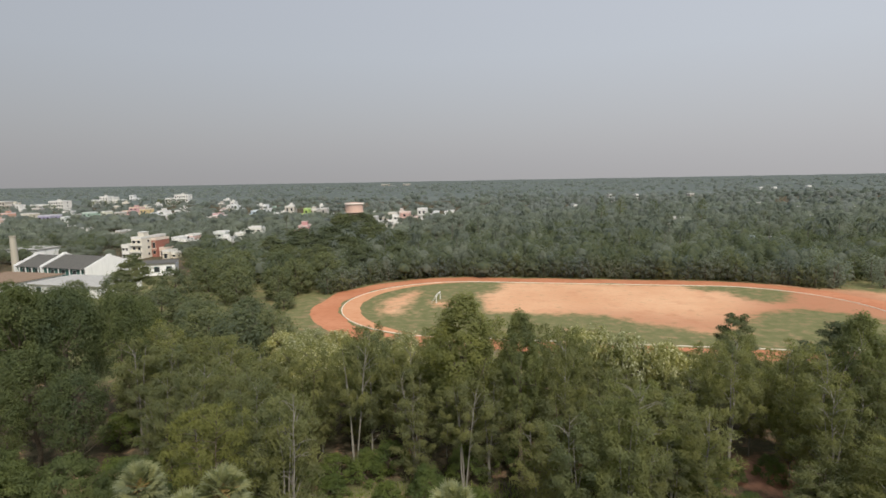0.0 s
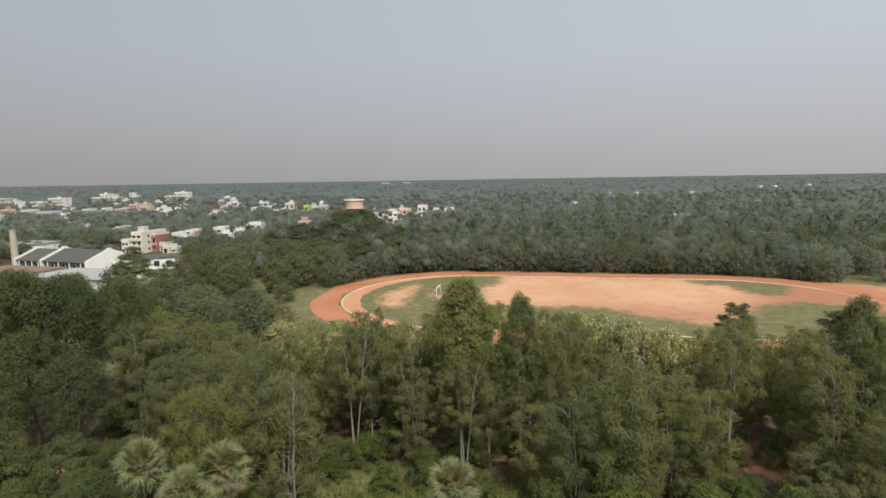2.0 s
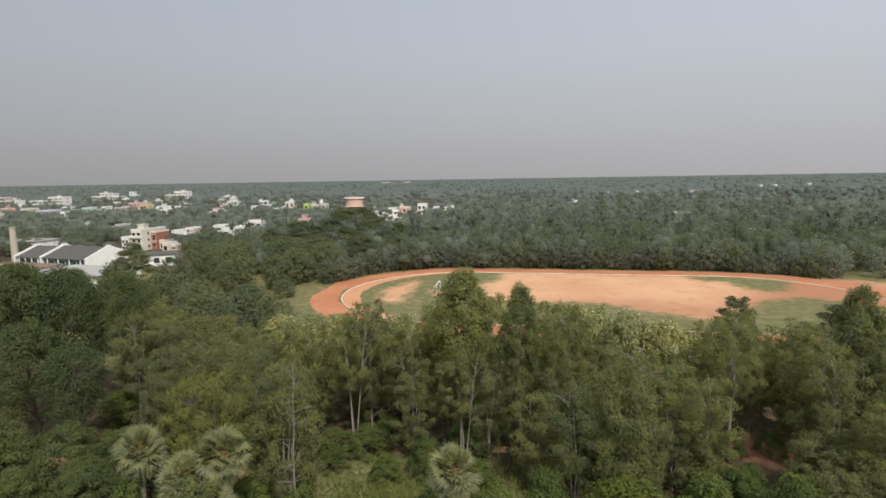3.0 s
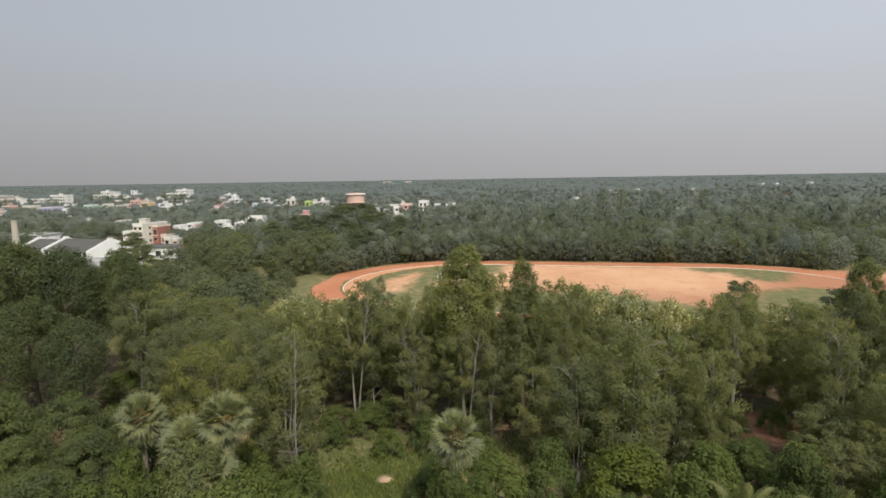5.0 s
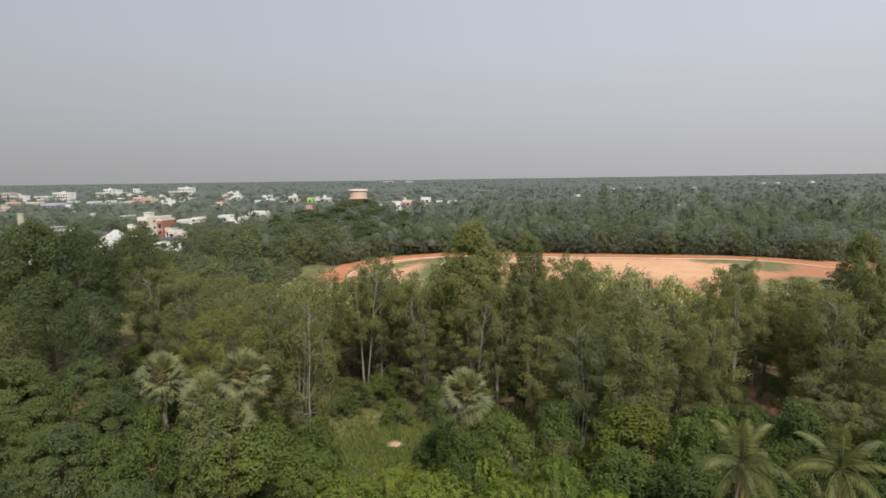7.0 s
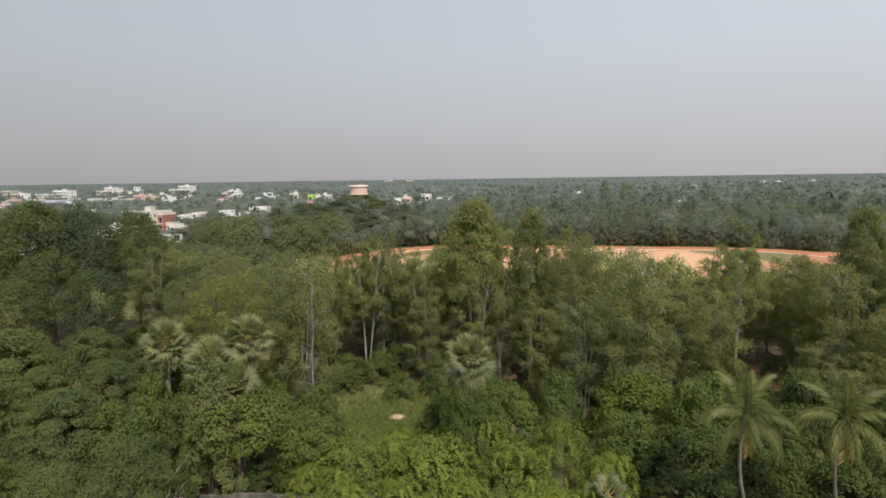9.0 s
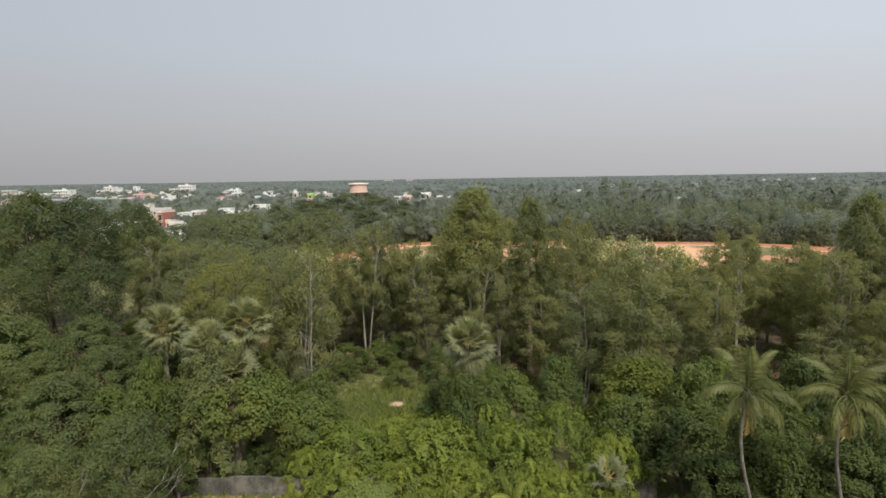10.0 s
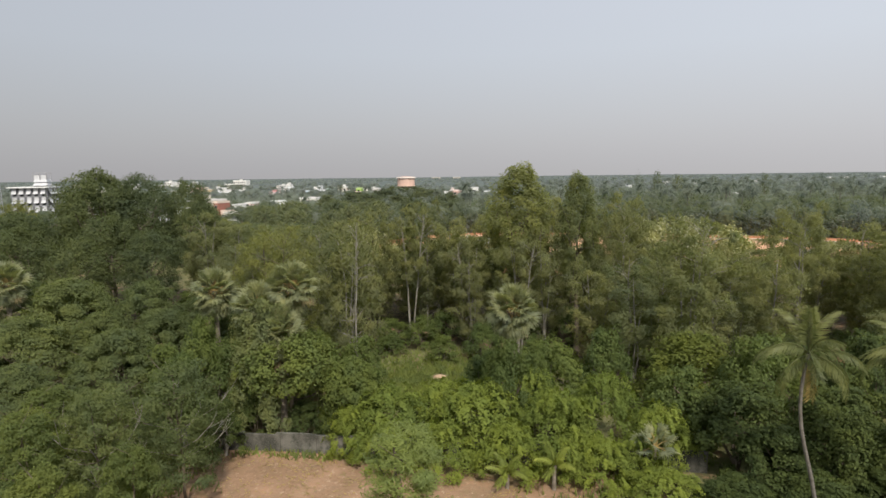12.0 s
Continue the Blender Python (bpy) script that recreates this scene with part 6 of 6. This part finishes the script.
def far_palm(seed, h):
    rng = np.random.default_rng(seed)
    root = tagged(new("coconut_palm"), "tall slender coconut palm standing in the far woods", "palm")
    part("trunk", quads("trunk", *tube_arrays([(0, 0, -0.3), (0.3, 0, h * 0.5), (0.1, 0.2, h)], [0.22, 0.16, 0.13], 5), BARK["coco"]), None, root)
    pieces = []
    for i in range(22):
        v, f = feather_frond(rng, None, rng.uniform(2.4, 3.0), rng.uniform(0.8, 1.4), 15, 0.62, 0.06)
        m = np.array((pose(0.1, 0.2, h, 0, 0, i * 137.5 + rng.uniform(-15, 15)) @ pose(0, 0, 0, 0, -(62 - 100 * (i / 22) ** 0.8 + rng.uniform(-12, 12)), 0)))
        v = v @ m[:3, :3].T + m[:3, 3]
        pieces.append((v, f))
    part("crown", quads("crown", *joined(pieces), LEAF["far_palm"]), None, root)
    return root


rng = np.random.default_rng(99)
near_wood, near_palm = [], []
while len(near_wood) < 270:
    x, y = rng.uniform(-70, 190), rng.uniform(150, 232)
    if clear_of(x, y) and oval_gap(np.array(x), np.array(y)) > 8.2 and (y > 178 - 0.3 * max(0, x - 40) or x > 128) and not (x < -20 and y < 200):
        near_wood.append((x, y, rng.uniform(6.5, 10.5), rng.uniform(3.2, 5.2)))
for x, y, h, r in ((83, 330, 20.8, 4.2), (66, 300, 19.4, 4.0), (153, 360, 19.0, 4.4), (175, 340, 18.4, 4.2), (108, 380, 18.8, 5.0), (70, 312, 17.4, 3.6), (128, 372, 17.6, 4.6), (196, 352, 17.4, 4.0)):
    near_wood.append((x, y, h, r))
for bx, by, bw, bh in ((-513.6, 690, 44, 9.6), (-518, 800, 34, 11.2), (-500, 812, 26, 10.4), (-405.7, 800, 36, 12.4), (-569, 690, 22, 9.4)):
    for k in range(int(bw / 6.5) + 1):          # trees that hide the lower storeys of the far blocks
        near_wood.append((bx - bw / 2 + 6.5 * k + rng.uniform(-2, 2), by - rng.uniform(7, 16), bh * rng.uniform(0.8, 1.08), rng.uniform(4, 6)))
bend = math.pi * (RAD + 10.4)
for i in range(92):          # a close hedge of trees along the far side of the track
    at = (i + rng.uniform(-0.3, 0.3)) / 91 * (2 * HALF + 1.08 * bend) - 0.05 * bend
    gap = RAD + rng.uniform(9.4, 11.6)
    if at < bend / 2:
        u, v = HALF + gap * math.cos(at / bend * math.pi), gap * math.sin(at / bend * math.pi)
    elif at < bend / 2 + 2 * HALF:
        u, v = HALF - (at - bend / 2), gap
    else:
        u, v = -HALF + gap * math.cos((at - 2 * HALF) / bend * math.pi), gap * math.sin((at - 2 * HALF) / bend * math.pi)
    c, s2 = math.cos(radians(TRACK_TURN)), math.sin(radians(TRACK_TURN))
    x, y = TRACK_AT[0] + u * c - v * s2, TRACK_AT[1] + u * s2 + v * c
    if y > 158 - 0.36 * max(0, x - 80) and clear_of(x, y):
        near_wood.append((x, y, rng.uniform(5.5, 8.5), rng.uniform(3.2, 4.6)))
while len(near_palm) < 84:
    x, y = rng.uniform(-130, 220), rng.uniform(196, 300)
    if clear_of(x, y):
        near_palm.append((x, y, rng.uniform(8.5, 13.5), rng.uniform(0.7, 1.15)))
# of these, all but the grove trees carry haze in their leaf colour
for kinds, plots in (([(low_tree(s, 9, 4.2, lf), 9, 4.2) for s, lf in ((101, "grove"), (102, "hazed_dark"), (103, "grove"), (104, "wood"))], near_wood), ([(far_palm(s, 12), 12, 1.0) for s in (111, 112, 113)], near_palm)):
    for j, (proto, h0, r0) in enumerate(kinds):
        mine = plots[j::len(kinds)]
        tagged(proto, group="far woods")
        for i, (x, y, h, r) in enumerate(mine[1:], 1):
            set_out(proto, x, y, h0, h, r0, r, i * 71 % 360)
        x, y, h, r = mine[0]
        proto.matrix_basis = Matrix.LocRotScale((x, y, 0), None, (r / r0, r / r0, h / h0))


CORE_RING = 9


def crown_core(rng, at, size):
    """The closed inside of a far tree head: a lumpy dome of a few facets."""
    vs = [(0, 0, 1.0)]
    for k, (q, z) in enumerate(((0.55, 0.8), (0.95, 0.25), (0.85, -0.45))):
        for i in range(CORE_RING):
            w = 2 * math.pi * (i + 0.5 * k) / CORE_RING
            lump = rng.uniform(0.78, 1.16)
            vs.append((math.cos(w) * q * lump, math.sin(w) * q * lump, z * rng.uniform(0.85, 1.12)))
    fs = [(0, 1 + i, 1 + (i + 1) % CORE_RING) for i in range(CORE_RING)]
    for k in range(2):
        for i in range(CORE_RING):
            a, b = 1 + k * CORE_RING + i, 1 + k * CORE_RING + (i + 1) % CORE_RING
            fs += [(a, a + CORE_RING, b), (b, a + CORE_RING, b + CORE_RING)]
    return np.array(vs) * np.asarray(size) + np.asarray(at), np.array(fs)


def wood_stuff(name, seed, count, y0, y1, leaves, leaf, size, label, palms=0.0, top=9.0):
    """Woods farther off, one mesh: many tree heads, each a few lumps wrapped in leaf sprays, or palms."""
    rng = np.random.default_rng(seed)
    pieces, placed = [], 0
    while placed < count:
        y = y0 * (y1 / y0) ** rng.uniform(0, 1) if y1 > 2 * y0 else rng.uniform(y0, y1)
        x = rng.uniform(-1.3, 0.95) * (y + 25)
        town = x < 0.02 * y and 225 < y < 760
        if not clear_of(x, y) or (town and rng.random() < 0.2):
            continue
        swell = noise.noise((x * 0.012, y * 0.012, 5.0))
        if palms and noise.noise((x * 0.02, y * 0.02, 11.0)) + rng.uniform(-0.25, 0.25) < -0.05:
            continue
        placed += 1
        if rng.random() < palms:
            v, f = palm_arrays(rng, rng.uniform(10, 15.5) * (0.74 if town else 1.0), 19, rng.uniform(2.0, 2.8))
            pieces.append((v + np.array((x, y, 0)), np.concatenate((f[:, :3], f[:, [0, 2, 3]]))))
            continue
        h, r = top * rng.uniform(0.62, 1.25) * (1 + 0.25 * swell) * (0.74 if town else 1.0), rng.uniform(2.4, 5.6) * (1 + y / 2500)
        s = size * (1 + y / 1400)
        lumps = 2 if y < 600 else 1
        for k in range(lumps):
            w, q = rng.uniform(0, 2 * math.pi), (r * rng.uniform(0.35, 0.6) if lumps > 1 else 0)
            rr, hh = r * (rng.uniform(0.66, 0.95) if lumps > 1 else 1), h * (rng.uniform(0.74, 1.0) if k else 1.0)
            at = np.array((x + math.cos(w) * q, y + math.sin(w) * q, hh * 0.56))
            half = np.array((rr, rr, hh * 0.44))
            pieces.append(crown_core(rng, at, half * (0.6 if y < 340 else 0.74)))
            n = leaves // lumps
            d = unit(rng.normal(0, 1, (n, 3)) + np.array((0, -0.25, 0.5)))
            pos = at + d * half * rng.uniform(0.84, 1.1, (n, 1))
            pieces.append(blades(rng, pos, unit(d + np.array((0, -0.1, 0.5))), s, s * 0.6, 0.2, 0.9))
    tagged(new(name, quads(name, *joined(pieces), LEAF[leaf])), label, "woods", kind="stuff")


wood_stuff("edge_woods", 201, 1300, 178, 300, 200, "grove", 0.5, "green woods close behind the sports ground")
# from here on the leaf colours hold the haze, palest farthest off
wood_stuff("edge_shade_woods", 206, 760, 178, 300, 200, "hazed_dark", 0.5, "darker haze-tinted trees close behind the sports ground")
wood_stuff("middle_woods", 202, 1500, 285, 480, 110, "wood", 0.66, "haze-greyed woods with scattered coconut palms")
wood_stuff("middle_shade_woods", 207, 950, 285, 480, 110, "hazed_dark", 0.66, "darker haze-tinted trees in the woods beyond the ground")
wood_stuff("coconut_woods", 203, 620, 205, 700, 30, "far_palm", 1.4, "far haze-tinted coconut palms rising over the woods", 1.0)
wood_stuff("far_woods", 204, 4600, 380, 3000, 30, "far_wood", 1.0, "grey-green woods to the horizon, haze put into their colour", 0.0, 9.5)
wood_stuff("far_shade_woods", 205, 2600, 400, 2600, 30, "wood", 1.0, "darker woods to the horizon, haze put into their colour", 0.0, 9.5)


def canopy_sheet():
    """The closed treetops of the farthest woods, a rolling leafy sheet out to the horizon."""
    xs, ys = np.linspace(-1, 1, 200), np.geomspace(790, 4900, 110)
    vs = []
    for y in ys:
        for x in xs * (y * 1.4 + 60):
            vs.append((x, y, (6.4 if y > 830 else 0.5) + 2.4 * noise.noise((x * 0.03, y * 0.03, 0)) + 2.6 * noise.noise((x * 0.007, y * 0.007, 4))))
    idx = np.arange(len(vs)).reshape(len(ys), len(xs))
    fs = np.stack((idx[:-1, :-1], idx[:-1, 1:], idx[1:, 1:], idx[1:, :-1]), -1).reshape(-1, 4)
    m, n, l, p = bare("treetops", 1.0, 0.0)
    big, fine = noisy(n, l, 0.02, 4.0, "World"), noisy(n, l, 0.12, 4.0, "World")
    # greyed greens: the horizon's haze is mixed into this base colour
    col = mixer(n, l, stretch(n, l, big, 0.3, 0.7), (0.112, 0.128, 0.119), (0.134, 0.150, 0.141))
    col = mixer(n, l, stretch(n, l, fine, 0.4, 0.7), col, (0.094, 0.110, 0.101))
    l.new(col, p.inputs["Base Color"])
    bumped(n, l, p, fine, 0.5, 3.0)
    tagged(new("distant_canopy", quads("distant_canopy", np.array(vs), fs, m)), "distant closed treetops, haze put into their colour", "woods", kind="stuff")


canopy_sheet()


# ---- undergrowth ----
def grass_stuff():
    rng = np.random.default_rng(301)
    pieces = []
    for cx, cy, rx, ry, k, ln in ((-8.0, 46.0, 6.5, 7.5, 9000, 0.26), (-34, 120, 6, 20, 0, 0.4), (-24, 27, 4.0, 6, 1800, 0.55), (6, 26, 5, 4, 1500, 0.5), (-13, 31.9, 7, 0.5, 420, 0.4), (2, 52, 12, 6, 2600, 0.45)):
        if not k:
            continue
        p = rng.normal(0, 0.5, (k, 2)) * (rx, ry) + (cx, cy)
        p = p[np.hypot(p[:, 0] + 6.8, p[:, 1] - 48.0) > 0.9]
        k = len(p)
        at = np.concatenate((p, np.full((k, 1), 0.05)), 1)
        up = np.tile((0.0, 0.0, 1.0), (k, 1)) + rng.normal(0, 0.35, (k, 3))
        side = unit(np.cross(unit(up), rng.normal(0, 1, (k, 3))))
        ln_k, w = ln * rng.uniform(0.5, 1.3, (k, 1)), 0.07
        a, c = at - unit(up) * 0.2, at + unit(up) * ln_k
        vs = np.stack((a - side * w, a + side * w, c + side * w * 0.2, c - side * w * 0.2), 1).reshape(-1, 3)
        pieces.append((vs, np.arange(4 * k).reshape(-1, 4)))
    tagged(new("grass", quads("grass", *joined(pieces), LEAF["grass"])), "rough olive-green grass in the clearing", "grass", kind="stuff")


grass_stuff()


def straw_heap(x, y):
    rng = np.random.default_rng(311)
    d = unit(rng.normal(0, 1, (900, 3)))
    d[:, 2] = np.abs(d[:, 2])
    v, f = blades(rng, d * np.array((1.3, 0.9, 0.8)) * rng.uniform(0.8, 1.05, (900, 1)), d, 0.4, 0.06, 0.4)
    ob = tagged(new("straw_heap", quads("straw_heap", v, f, LEAF["straw"])), "heap of dry pale straw on the ground", "straw heap")
    ob.matrix_basis = pose(x, y, 0)


straw_heap(-23.6, 24.4)


def sand_heap(x, y, r, h):
    """A low spilled heap of sand with a crumbled outline."""
    n, rings = 22, 5
    vs = [(0, 0, h)]
    for k in range(1, rings + 1):
        for i in range(n):
            w, s = 2 * math.pi * i / n, k / rings
            q = r * s * (1 + 0.22 * s * noise.noise((math.cos(w) * 1.6, math.sin(w) * 1.6, 2.0)))
            vs.append((q * math.cos(w) * 1.3, q * math.sin(w), h * (1 - s * s) + 0.04 * noise.noise((q * 6 * math.cos(w), q * 6 * math.sin(w), 0)) - 0.1 * (k == rings)))
    bm = bmesh.new()
    v = [bm.verts.new(p) for p in vs]
    for i in range(n):
        j = (i + 1) % n
        bm.faces.new((v[0], v[1 + i], v[1 + j]))
        for k in range(rings - 1):
            bm.faces.new((v[1 + k * n + i], v[1 + (k + 1) * n + i], v[1 + (k + 1) * n + j], v[1 + k * n + j]))
    for f in bm.faces:
        f.smooth = True
    me = bpy.data.meshes.new("sand_heap")
    bm.to_mesh(me)
    bm.free()
    me.materials.append(SPILL)
    ob = tagged(new("sand_heap", me), "small spilled heap of pinkish sand in the grass", "sand heap")
    ob.matrix_basis = pose(x, y, 0.02)


sand_heap(-6.8, 48.0, 0.48, 0.14)


def fallen_pole(x, y, turn):
    ob = tagged(new("bamboo_pole", quads("bamboo_pole", *tube_arrays([(-1.4, 0, 0.1), (0, 0.05, 0.16), (1.4, 0, 0.2)], [0.05, 0.055, 0.045], 7), STALK)), "yellow bamboo pole lying beside the wall", "pole")
    ob.matrix_basis = pose(x, y, 0, 0, 0, turn)


fallen_pole(-21.6, 30.2, 12)


def leaf_litter():
    """Dry leaves and straw strewn over the bare clearing, thicker towards the wall."""
    rng = np.random.default_rng(331)
    k = 2600
    x, y = rng.uniform(-21.5, 6, k), 31.8 - np.abs(rng.normal(0, 4.5, k))
    drift = np.array([noise.noise((a * 0.5, b * 0.5, 9.0)) for a, b in zip(x, y)]) + rng.uniform(-0.25, 0.25, k)
    x, y = x[drift > 0], y[drift > 0]
    at = np.stack((x, y, np.full(len(x), 0.035)), 1)
    v, f = blades(rng, at, np.tile((0, 0, 3.0), (len(x), 1)), 0.3, 0.07, 0.0, 0.4)
    v[:, 2] = np.maximum(v[:, 2], 0.012)
    tagged(new("leaf_litter", quads("leaf_litter", v, f, LEAF["straw"])), "dry leaves and straw strewn over the bare soil", "litter", kind="stuff")


leaf_litter()
bare_tree(77, 2.6, "small dry reddish dead shrub at the wall").matrix_basis = pose(-19.6, 31.6, 0)
